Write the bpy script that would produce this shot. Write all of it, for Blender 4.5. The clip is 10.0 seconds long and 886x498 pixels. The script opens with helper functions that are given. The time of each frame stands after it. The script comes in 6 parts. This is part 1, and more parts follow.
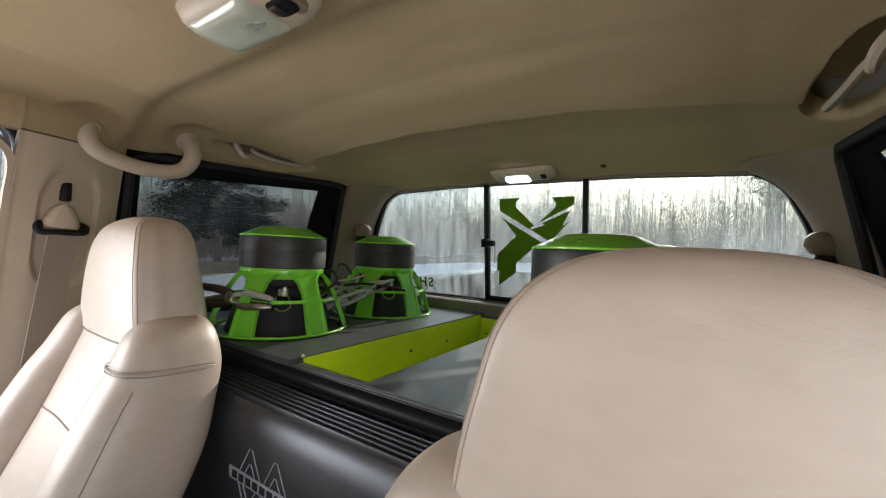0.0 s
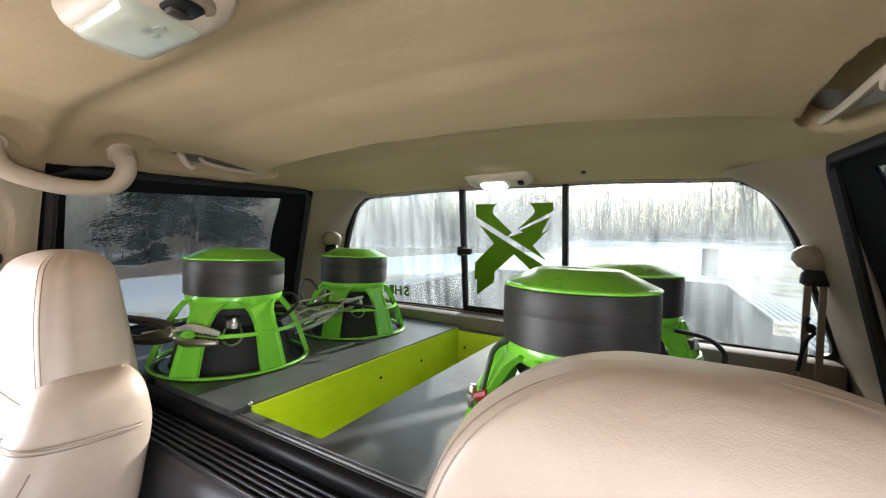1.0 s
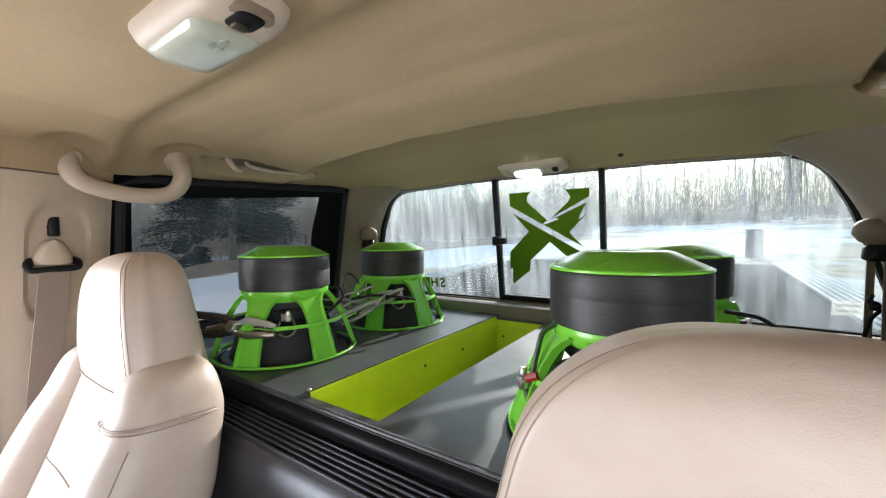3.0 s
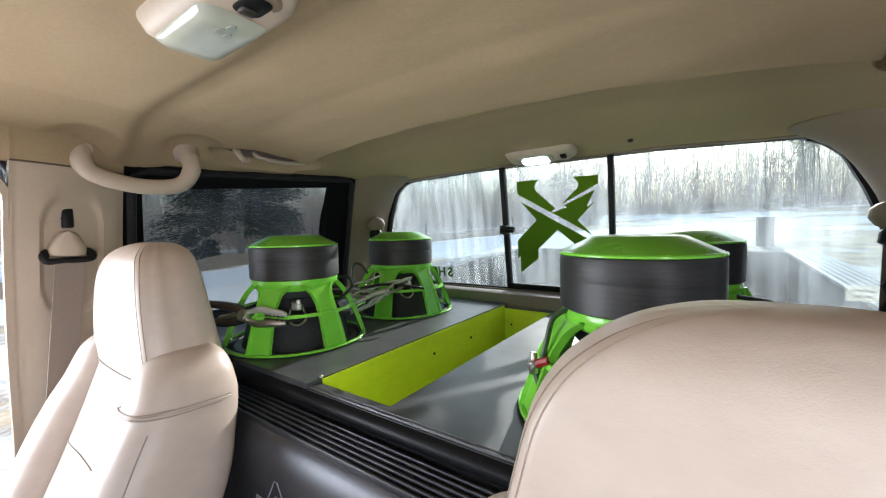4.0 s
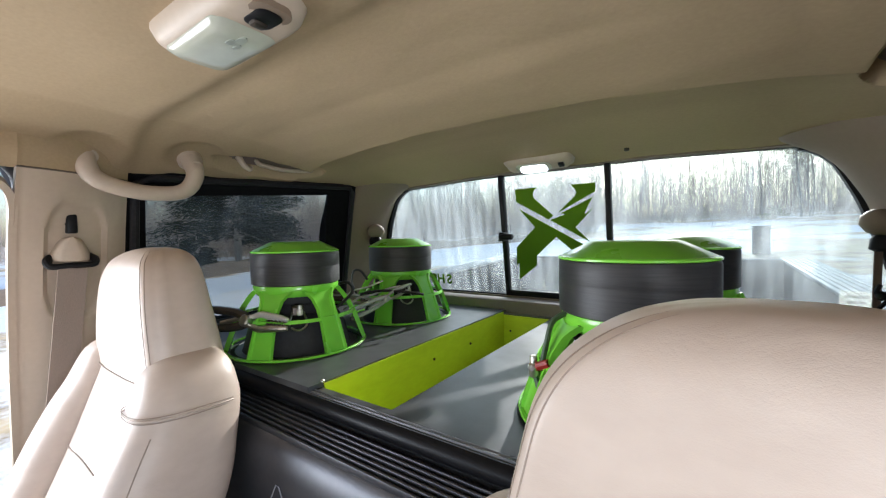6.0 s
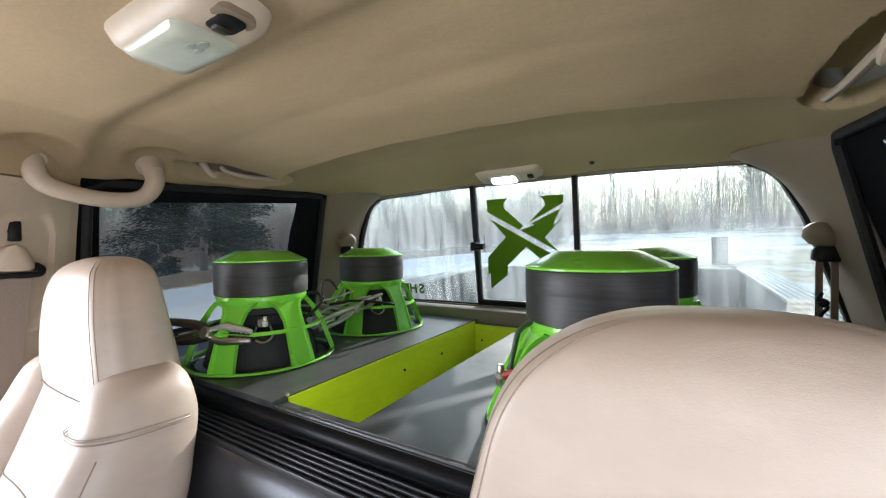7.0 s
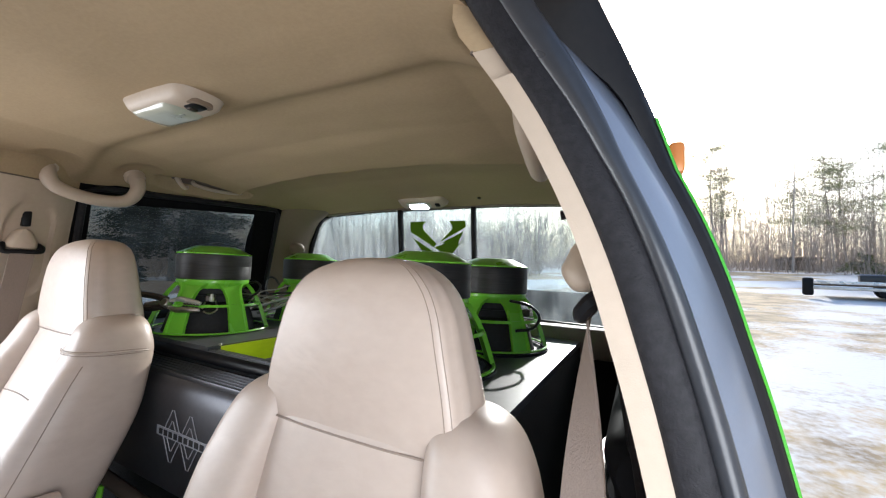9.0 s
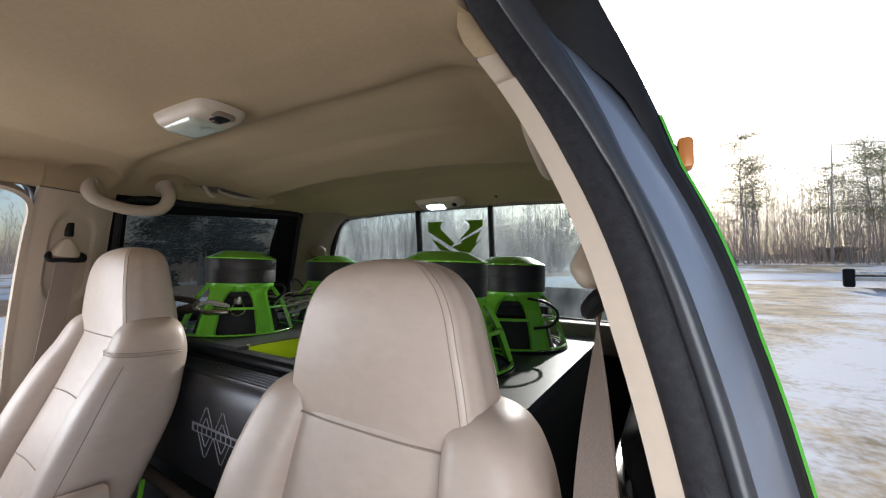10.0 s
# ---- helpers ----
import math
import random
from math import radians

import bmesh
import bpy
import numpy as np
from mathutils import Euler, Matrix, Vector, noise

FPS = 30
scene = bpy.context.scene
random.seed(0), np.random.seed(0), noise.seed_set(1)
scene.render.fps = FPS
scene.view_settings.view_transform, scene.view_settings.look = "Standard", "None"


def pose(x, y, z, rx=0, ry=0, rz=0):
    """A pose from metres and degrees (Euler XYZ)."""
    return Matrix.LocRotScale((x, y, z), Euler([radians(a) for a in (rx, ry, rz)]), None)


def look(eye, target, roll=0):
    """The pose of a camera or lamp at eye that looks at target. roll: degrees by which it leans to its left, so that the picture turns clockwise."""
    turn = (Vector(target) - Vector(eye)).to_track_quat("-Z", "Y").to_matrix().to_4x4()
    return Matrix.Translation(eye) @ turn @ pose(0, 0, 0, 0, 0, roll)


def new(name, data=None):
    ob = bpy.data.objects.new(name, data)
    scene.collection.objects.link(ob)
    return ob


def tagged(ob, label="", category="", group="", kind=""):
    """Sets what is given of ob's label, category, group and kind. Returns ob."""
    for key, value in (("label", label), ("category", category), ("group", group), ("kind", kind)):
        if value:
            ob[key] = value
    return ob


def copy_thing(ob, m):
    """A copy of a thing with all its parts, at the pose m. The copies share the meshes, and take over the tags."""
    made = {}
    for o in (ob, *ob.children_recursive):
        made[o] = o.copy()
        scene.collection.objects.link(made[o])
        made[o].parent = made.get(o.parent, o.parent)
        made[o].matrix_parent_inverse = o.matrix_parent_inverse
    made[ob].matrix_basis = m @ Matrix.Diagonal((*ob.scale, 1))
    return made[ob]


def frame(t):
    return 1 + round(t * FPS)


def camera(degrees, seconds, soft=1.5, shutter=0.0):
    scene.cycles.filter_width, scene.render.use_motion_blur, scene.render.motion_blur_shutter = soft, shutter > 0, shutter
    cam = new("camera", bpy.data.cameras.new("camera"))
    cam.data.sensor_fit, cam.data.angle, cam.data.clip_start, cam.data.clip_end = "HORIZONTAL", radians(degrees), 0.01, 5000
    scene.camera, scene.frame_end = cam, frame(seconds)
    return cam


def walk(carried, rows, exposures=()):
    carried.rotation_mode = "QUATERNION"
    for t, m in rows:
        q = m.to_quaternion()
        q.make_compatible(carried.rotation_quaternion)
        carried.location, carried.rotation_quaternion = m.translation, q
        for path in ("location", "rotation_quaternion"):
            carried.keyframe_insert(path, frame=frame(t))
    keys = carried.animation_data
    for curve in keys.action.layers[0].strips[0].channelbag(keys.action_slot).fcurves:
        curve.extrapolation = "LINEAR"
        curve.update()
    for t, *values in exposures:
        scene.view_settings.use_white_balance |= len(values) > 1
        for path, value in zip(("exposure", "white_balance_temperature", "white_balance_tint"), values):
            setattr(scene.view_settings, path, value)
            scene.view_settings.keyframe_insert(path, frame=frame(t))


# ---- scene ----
cam = camera(99.1, 10.0, soft=1.2)
PATH = [
    (0, (0.491, 0.213, 1.502), (-0.579, 1.903, 1.525), 2.9),
    (0.5, (0.485, 0.267, 1.563), (-0.532, 1.99, 1.583), 2.3),
    (1, (0.475, 0.303, 1.577), (-0.52, 2.038, 1.552), 1.7),
    (1.5, (0.481, 0.295, 1.582), (-0.531, 2.02, 1.55), 0.6),
    (2, (0.469, 0.282, 1.577), (-0.599, 1.973, 1.543), 0.2),
    (2.5, (0.462, 0.276, 1.574), (-0.635, 1.948, 1.533), -0.2),
    (4, (0.456, 0.269, 1.563), (-0.689, 1.905, 1.453), -1.2),
    (4.5, (0.451, 0.27, 1.562), (-0.667, 1.926, 1.47), -0.6),
    (5, (0.451, 0.265, 1.556), (-0.671, 1.918, 1.476), -0.7),
    (6.5, (0.462, 0.254, 1.559), (-0.675, 1.898, 1.5), -1.2),
    (7, (0.468, 0.26, 1.558), (-0.556, 1.978, 1.54), -0.9),
    (7.5, (0.543, 0.248, 1.524), (-0.193, 2.107, 1.585), -0.2),
    (8, (0.661, 0.149, 1.469), (-0.066, 2.01, 1.567), 1.5),
    (8.5, (0.768, 0.103, 1.465), (-0.054, 1.924, 1.565), 2.7),
    (9, (0.851, 0.077, 1.498), (-0.076, 1.845, 1.619), 2.4),
    (9.5, (0.86, 0.064, 1.496), (-0.145, 1.79, 1.602), 2.0),
    (10, (0.867, 0.069, 1.499), (-0.153, 1.785, 1.612), 1.2),
]
walk(cam, [(t, look(eye, target, roll)) for t, eye, target, roll in PATH],
     exposures=[(0.0, 0.4, 6180, 9), (0.5, 0.92, 6280, 8), (1.0, 1.35, 6120, 10), (2.5, 1.18, 5920, 10), (5.0, 1.08, 5750, 9), (6.5, 1.03, 5750, 9), (7.0, 1.10, 5850, 9), (7.5, 1.28, 6050, 10), (8.0, 1.2, 5500, 6), (8.5, 0.92, 5620, 8), (9.0, 0.58, 5880, 10), (10.0, 0.02, 5950, 11)])

# ---- light ----
SUN_AZ, SUN_EL = -5.5, 22.5
world = bpy.data.worlds.new("sky")
scene.world = world
world.use_nodes = True
wn = world.node_tree
sky = wn.nodes.new("ShaderNodeTexSky")
sky.sky_type = "NISHITA"
sky.sun_disc = False
sky.sun_elevation, sky.sun_rotation = radians(SUN_EL), radians(SUN_AZ)
sky.air_density, sky.dust_density, sky.ozone_density = 1.0, 2.2, 1.0
bg = wn.nodes["Background"]
bg.inputs["Strength"].default_value = 0.15
wn.links.new(sky.outputs["Color"], bg.inputs["Color"])
sun_data = bpy.data.lights.new("sun", "SUN")
sun_data.energy, sun_data.angle, sun_data.color = 3.1, radians(0.9), (1.0, 0.93, 0.82)
sun = new("sun", sun_data)
sd = Vector((math.sin(radians(SUN_AZ)) * math.cos(radians(SUN_EL)), math.cos(radians(SUN_AZ)) * math.cos(radians(SUN_EL)), math.sin(radians(SUN_EL))))
sun.matrix_world = look(sd * 50, (0, 0, 0))


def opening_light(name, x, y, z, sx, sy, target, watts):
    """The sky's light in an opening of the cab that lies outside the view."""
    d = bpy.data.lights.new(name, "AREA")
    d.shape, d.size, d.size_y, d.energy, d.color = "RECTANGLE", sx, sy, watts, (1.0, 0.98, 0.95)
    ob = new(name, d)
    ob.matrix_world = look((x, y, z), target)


opening_light("windscreen_light", -0.25, -0.78, 1.45, 1.0, 0.45, (-0.40, -0.40, 1.85), 1.7)
opening_light("passenger_door_light", -0.95, -0.18, 1.38, 0.8, 0.6, (-0.25, 0.10, 1.40), 9.6)
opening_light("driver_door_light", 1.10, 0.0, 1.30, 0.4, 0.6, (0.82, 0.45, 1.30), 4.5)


# ---- materials ----
def material(name, base, rough=0.6, metal=0.0, second=None, grain=60.0, amount=0.25, bump=0.15, bump_scale=None, stretch=(1, 1, 1), large=4.0, coat=0.0, spec=0.5, islands=0.0, crease=0.0):
    """A surface with colour variation at two scales, a fine relief and a roughness that wanders."""
    m = bpy.data.materials.new(name)
    m.use_nodes = True
    n, l = m.node_tree.nodes, m.node_tree.links
    b = n["Principled BSDF"]
    second = second or tuple(c * 0.7 for c in base)
    co = n.new("ShaderNodeTexCoord")
    mp = n.new("ShaderNodeMapping")
    mp.inputs["Scale"].default_value = stretch
    l.new(co.outputs["Object"], mp.inputs["Vector"])
    fine, wide = n.new("ShaderNodeTexNoise"), n.new("ShaderNodeTexNoise")
    fine.inputs["Scale"].default_value, fine.inputs["Detail"].default_value = grain, 6
    wide.inputs["Scale"].default_value, wide.inputs["Detail"].default_value = large, 4
    for t in (fine, wide):
        l.new(mp.outputs["Vector"], t.inputs["Vector"])
    add = n.new("ShaderNodeMath")
    add.operation = "ADD"
    l.new(fine.outputs["Fac"], add.inputs[0])
    l.new(wide.outputs["Fac"], add.inputs[1])
    sub = n.new("ShaderNodeMapRange")
    sub.inputs["From Min"].default_value, sub.inputs["From Max"].default_value = 0.7, 1.3
    sub.inputs["To Min"].default_value, sub.inputs["To Max"].default_value = 0.0, amount * 2
    l.new(add.outputs[0], sub.inputs["Value"])
    mix = n.new("ShaderNodeMix")
    mix.data_type = "RGBA"
    mix.inputs["A"].default_value, mix.inputs["B"].default_value = (*base, 1), (*second, 1)
    l.new(sub.outputs["Result"], mix.inputs["Factor"])
    out = mix.outputs["Result"]
    if islands:
        geo, hsv, rng = n.new("ShaderNodeNewGeometry"), n.new("ShaderNodeHueSaturation"), n.new("ShaderNodeMapRange")
        rng.inputs["To Min"].default_value, rng.inputs["To Max"].default_value = 1 - islands, 1 + islands
        l.new(geo.outputs["Random Per Island"], rng.inputs["Value"])
        l.new(rng.outputs["Result"], hsv.inputs["Value"])
        l.new(out, hsv.inputs["Color"])
        out = hsv.outputs["Color"]
    l.new(out, b.inputs["Base Color"])
    rr = n.new("ShaderNodeMapRange")
    rr.inputs["To Min"].default_value, rr.inputs["To Max"].default_value = max(0.02, rough - 0.1), min(1, rough + 0.1)
    l.new(wide.outputs["Fac"], rr.inputs["Value"])
    l.new(rr.outputs["Result"], b.inputs["Roughness"])
    b.inputs["Metallic"].default_value = metal
    b.inputs["Specular IOR Level"].default_value = spec
    b.inputs["Coat Weight"].default_value = coat
    if bump:
        tex = n.new("ShaderNodeTexNoise")
        tex.inputs["Scale"].default_value, tex.inputs["Detail"].default_value = bump_scale or grain * 3, 5
        l.new(mp.outputs["Vector"], tex.inputs["Vector"])
        bp = n.new("ShaderNodeBump")
        bp.inputs["Strength"].default_value, bp.inputs["Distance"].default_value = bump, 0.002
        l.new(tex.outputs["Fac"], bp.inputs["Height"])
        l.new(bp.outputs["Normal"], b.inputs["Normal"])
        if crease:
            fold, cr = n.new("ShaderNodeTexNoise"), n.new("ShaderNodeBump")
            fold.inputs["Scale"].default_value, fold.inputs["Detail"].default_value, fold.inputs["Distortion"].default_value = 16, 4, 1.2
            cr.inputs["Strength"].default_value, cr.inputs["Distance"].default_value = crease, 0.012
            l.new(mp.outputs["Vector"], fold.inputs["Vector"])
            l.new(fold.outputs["Fac"], cr.inputs["Height"])
            l.new(cr.outputs["Normal"], bp.inputs["Normal"])
    return m


def glowing(name, colour, strength):
    m = bpy.data.materials.new(name)
    m.use_nodes = True
    b = m.node_tree.nodes["Principled BSDF"]
    b.inputs["Base Color"].default_value = (*colour, 1)
    b.inputs["Emission Color"].default_value, b.inputs["Emission Strength"].default_value = (*colour, 1), strength
    b.inputs["Roughness"].default_value = 0.3
    return m


def glass(name, tint, dirt=0.0, ior=1.45, streak=(30, 30, 1.2)):
    """A thin pane: clear with a tint, a sharp reflection, and dried dirt in streaks that run down."""
    m = bpy.data.materials.new(name)
    m.use_nodes = True
    n, l = m.node_tree.nodes, m.node_tree.links
    n.remove(n["Principled BSDF"])
    out = n["Material Output"]
    clear, shine, fres = n.new("ShaderNodeBsdfTransparent"), n.new("ShaderNodeBsdfGlossy"), n.new("ShaderNodeFresnel")
    clear.inputs["Color"].default_value = (*tint, 1)
    shine.inputs["Roughness"].default_value = 0.02
    fres.inputs["IOR"].default_value = ior
    mix = n.new("ShaderNodeMixShader")
    l.new(fres.outputs["Fac"], mix.inputs["Fac"])
    l.new(clear.outputs[0], mix.inputs[1])
    l.new(shine.outputs[0], mix.inputs[2])
    last = mix.outputs[0]
    if dirt:
        co, mp = n.new("ShaderNodeTexCoord"), n.new("ShaderNodeMapping")
        mp.inputs["Scale"].default_value = streak
        l.new(co.outputs["Object"], mp.inputs["Vector"])
        t1, t2 = n.new("ShaderNodeTexNoise"), n.new("ShaderNodeTexNoise")
        t1.inputs["Scale"].default_value, t1.inputs["Detail"].default_value = 1.0, 3
        t2.inputs["Scale"].default_value, t2.inputs["Detail"].default_value = 3.0, 3
        l.new(mp.outputs["Vector"], t1.inputs["Vector"])
        l.new(co.outputs["Object"], t2.inputs["Vector"])
        mul = n.new("ShaderNodeMath")
        mul.operation = "MULTIPLY"
        l.new(t1.outputs["Fac"], mul.inputs[0])
        l.new(t2.outputs["Fac"], mul.inputs[1])
        rng = n.new("ShaderNodeMapRange")
        rng.inputs["From Min"].default_value, rng.inputs["From Max"].default_value = 0.12, 0.45
        rng.inputs["To Min"].default_value, rng.inputs["To Max"].default_value = 0.22 * dirt, dirt * 1.5
        l.new(mul.outputs[0], rng.inputs["Value"])
        film = n.new("ShaderNodeBsdfTranslucent")
        film.inputs["Color"].default_value = (0.72, 0.77, 0.79, 1)
        m2 = n.new("ShaderNodeMixShader")
        l.new(rng.outputs["Result"], m2.inputs["Fac"])
        l.new(last, m2.inputs[1])
        l.new(film.outputs[0], m2.inputs[2])
        last = m2.outputs[0]
    l.new(last, out.inputs["Surface"])
    return m


LINER = material("headliner_cloth", (0.395, 0.294, 0.180), 0.95, grain=220, second=(0.32, 0.235, 0.142), amount=0.35, bump=0.18, bump_scale=900, large=3.5, spec=0.1, crease=0.12, stretch=(0.6, 0.8, 1))
TRIM = material("tan_plastic", (0.47, 0.38, 0.292), 0.5, second=(0.40, 0.32, 0.24), grain=90, amount=0.25, bump=0.12, bump_scale=700, large=6)
# tan trim with the dim rear light put into its colour; also brown fittings
BROWN_SHADED_TRIM = material("brown_shaded_tan_plastic", (0.205, 0.150, 0.104), 0.65, second=(0.17, 0.124, 0.086), grain=90, amount=0.25, bump=0.12, bump_scale=700, large=6)
TRIM_MID = material("mauve_brown_plastic", (0.20, 0.158, 0.138), 0.55, second=(0.155, 0.12, 0.105), grain=90, amount=0.3, bump=0.1)
CARD = material("dark_door_card", (0.010, 0.011, 0.013), 0.7, spec=0.08, second=(0.018, 0.020, 0.023), grain=60, amount=0.3, bump=0.1)
TRIM_DARK = material("brown_plastic", (0.12, 0.09, 0.07), 0.6, grain=90, amount=0.3, bump=0.1)
LEATHER = material("beige_leather", (0.54, 0.44, 0.365), 0.38, second=(0.45, 0.355, 0.288), grain=45, amount=0.3, bump=0.12, bump_scale=1100, large=7, crease=0.10, stretch=(0.8, 0.8, 1.3))
STITCH = material("leather_seam", (0.33, 0.255, 0.20), 0.6, grain=300, amount=0.4, bump=0.3)
BLACK = material("black_plastic", (0.007, 0.007, 0.008), 0.4, second=(0.014, 0.014, 0.016), grain=120, amount=0.3, bump=0.08, spec=0.16)
MATTE = material("matte_black_edge", (0.006, 0.006, 0.007), 0.8, second=(0.012, 0.012, 0.013), grain=80, amount=0.3, bump=0.1, spec=0.04)
RUBBER = material("black_rubber", (0.014, 0.0135, 0.015), 0.55, second=(0.034, 0.033, 0.036), grain=140, amount=0.35, bump=0.45, bump_scale=420, spec=0.13)
CARPET = material("black_carpet", (0.01, 0.01, 0.011), 0.95, second=(0.025, 0.025, 0.025), grain=400, amount=0.4, bump=0.8, bump_scale=800)
BOX_PAINT = material("charcoal_satin_paint", (0.042, 0.044, 0.048), 0.40, spec=0.8, second=(0.080, 0.084, 0.090), grain=22, amount=0.6, bump=0.05, bump_scale=150, large=5)
AMP_PAINT = material("black_anodised_metal", (0.10, 0.10, 0.108), 0.44, second=(0.13, 0.13, 0.14), grain=80, amount=0.3, bump=0.05, metal=0.85)
LIME = material("lime_paint", (0.68, 0.80, 0.025), 0.4, second=(0.56, 0.67, 0.02), grain=30, amount=0.35, bump=0.15, large=7, stretch=(1, 1, 3))
GREEN = material("green_gloss_paint", (0.24, 0.68, 0.05), 0.26, second=(0.20, 0.60, 0.045), grain=40, amount=0.25, bump=0.06, coat=0.3)
CAP_GREEN = material("green_cap_paint", (0.14, 0.40, 0.02), 0.3, second=(0.11, 0.33, 0.02), grain=40, amount=0.25, bump=0.06, coat=0.3)
BOOT = material("grey_rubber_boot", (0.016, 0.015, 0.016), 0.45, second=(0.045, 0.042, 0.042), grain=18, amount=0.4, bump=0.15, stretch=(1, 1, 22), large=5)
CONE = material("black_paper_cone", (0.012, 0.012, 0.014), 0.7, second=(0.03, 0.03, 0.033), grain=90, amount=0.3, bump=0.3)
STEEL = material("worn_steel", (0.72, 0.70, 0.66), 0.32, metal=1.0, second=(0.36, 0.33, 0.30), grain=70, amount=0.4, bump=0.15)
NICKEL = material("bright_nickel", (0.80, 0.80, 0.78), 0.28, metal=0.55, second=(0.55, 0.52, 0.47), grain=60, amount=0.35, bump=0.15)
DARK_STEEL = material("dark_steel", (0.10, 0.085, 0.07), 0.42, metal=0.7, second=(0.05, 0.04, 0.035), grain=70, amount=0.4, bump=0.2)
WIRE = material("black_wire", (0.012, 0.012, 0.012), 0.4, grain=100, amount=0.2, bump=0.05)
WIRE_GREEN = material("olive_wire", (0.05, 0.09, 0.04), 0.4, grain=100, amount=0.2, bump=0.05)
RED = material("red_insulator", (0.32, 0.02, 0.015), 0.4, grain=100, amount=0.2, bump=0.05)
BELT = material("tan_webbing", (0.29, 0.225, 0.185), 0.8, second=(0.22, 0.17, 0.14), grain=500, amount=0.4, bump=0.6, bump_scale=900, stretch=(1, 1, 0.4))
DECAL = material("green_vinyl", (0.095, 0.20, 0.004), 0.7, spec=0.15, second=(0.08, 0.165, 0.004), grain=60, amount=0.25, bump=0.05)
PALE_PRINT = material("pale_print", (0.62, 0.62, 0.58), 0.6, grain=80, amount=0.2, bump=0.0)
SILVER_PRINT = material("silver_print", (0.38, 0.38, 0.40), 0.4, grain=80, amount=0.2, bump=0.0)
DARK_PRINT = material("dark_print", (0.02, 0.02, 0.02), 0.5, grain=80, amount=0.2, bump=0.0)
SLATE_PAINT = material("slate_metallic_paint", (0.215, 0.24, 0.295), 0.36, second=(0.185, 0.205, 0.255), metal=0.3, grain=300, amount=0.2, bump=0.04, coat=0.5)
BODY_GREEN = material("body_green_paint", (0.075, 0.36, 0.025), 0.22, second=(0.065, 0.31, 0.022), grain=200, amount=0.2, bump=0.03, coat=0.7)
DOOR_EDGE = material("black_door_paint", (0.010, 0.009, 0.009), 0.5, second=(0.018, 0.016, 0.015), grain=120, amount=0.3, bump=0.05, spec=0.25)
SEAL_SMOOTH = material("smooth_black_seal", (0.03, 0.032, 0.037), 0.3, second=(0.045, 0.047, 0.052), grain=120, amount=0.3, bump=0.05)
BROWN_PAINT = material("dark_bronze_paint", (0.17, 0.125, 0.108), 0.42, grain=200, amount=0.2, bump=0.04, coat=0.1)
BEDLINER = material("grey_bed_liner", (0.022, 0.024, 0.027), 0.75, second=(0.05, 0.053, 0.056), grain=60, amount=0.4, bump=0.5, bump_scale=150)
GREY_OLIVE = material("bulb_smudge_grey", (0.20, 0.22, 0.18), 0.4, second=(0.32, 0.34, 0.29), grain=60, amount=0.4, bump=0.1)
RAIL_GREY = material("weathered_rail_plastic", (0.42, 0.43, 0.42), 0.6, grain=60, amount=0.3, bump=0.2)
LENS = material("milky_lens", (0.62, 0.62, 0.52), 0.15, second=(0.40, 0.41, 0.33), grain=14, amount=0.55, bump=0.05, coat=0.4)
AMBER = material("amber_lens", (0.62, 0.22, 0.05), 0.25, grain=60, amount=0.2, bump=0.05)
LIT = glowing("lit_lamp_lens", (0.85, 0.86, 1.0), 9.0)
REAR_GLASS = glass("streaked_glass", (0.64, 0.71, 0.73), dirt=0.135, ior=1.12, streak=(40, 40, 1.2))
VISOR = glass("smoked_visor", (0.16, 0.17, 0.18), dirt=0.05, ior=1.2)
TINTED = glass("smoked_glass", (0.54, 0.56, 0.55), dirt=0.04, ior=1.045)
SNOW = material("old_snow", (0.80, 0.83, 0.88), 0.7, grain=6, amount=0.2, bump=0.4)
BARK = material("grey_bark", (0.58, 0.51, 0.45), 0.9, second=(0.42, 0.36, 0.31), grain=12, amount=0.5, bump=0.5, islands=0.35)
TWIG = material("brown_twigs", (0.58, 0.48, 0.40), 0.9, second=(0.44, 0.355, 0.29), grain=8, amount=0.5, bump=0.3, islands=0.4)
DEEP_NEEDLE = material("deep_green_needles", (0.036, 0.047, 0.020), 0.8, second=(0.024, 0.032, 0.014), grain=5, amount=0.5, bump=0.3, islands=0.45)
NEEDLE = material("dark_needles", (0.085, 0.10, 0.06), 0.8, second=(0.055, 0.068, 0.04), grain=5, amount=0.5, bump=0.3, islands=0.45)
PINE = material("pine_needles", (0.36, 0.36, 0.20), 0.8, second=(0.25, 0.26, 0.13), grain=5, amount=0.5, bump=0.3, islands=0.45)
WOOD = material("weathered_wood", (0.20, 0.15, 0.11), 0.8, grain=20, amount=0.4, bump=0.3)


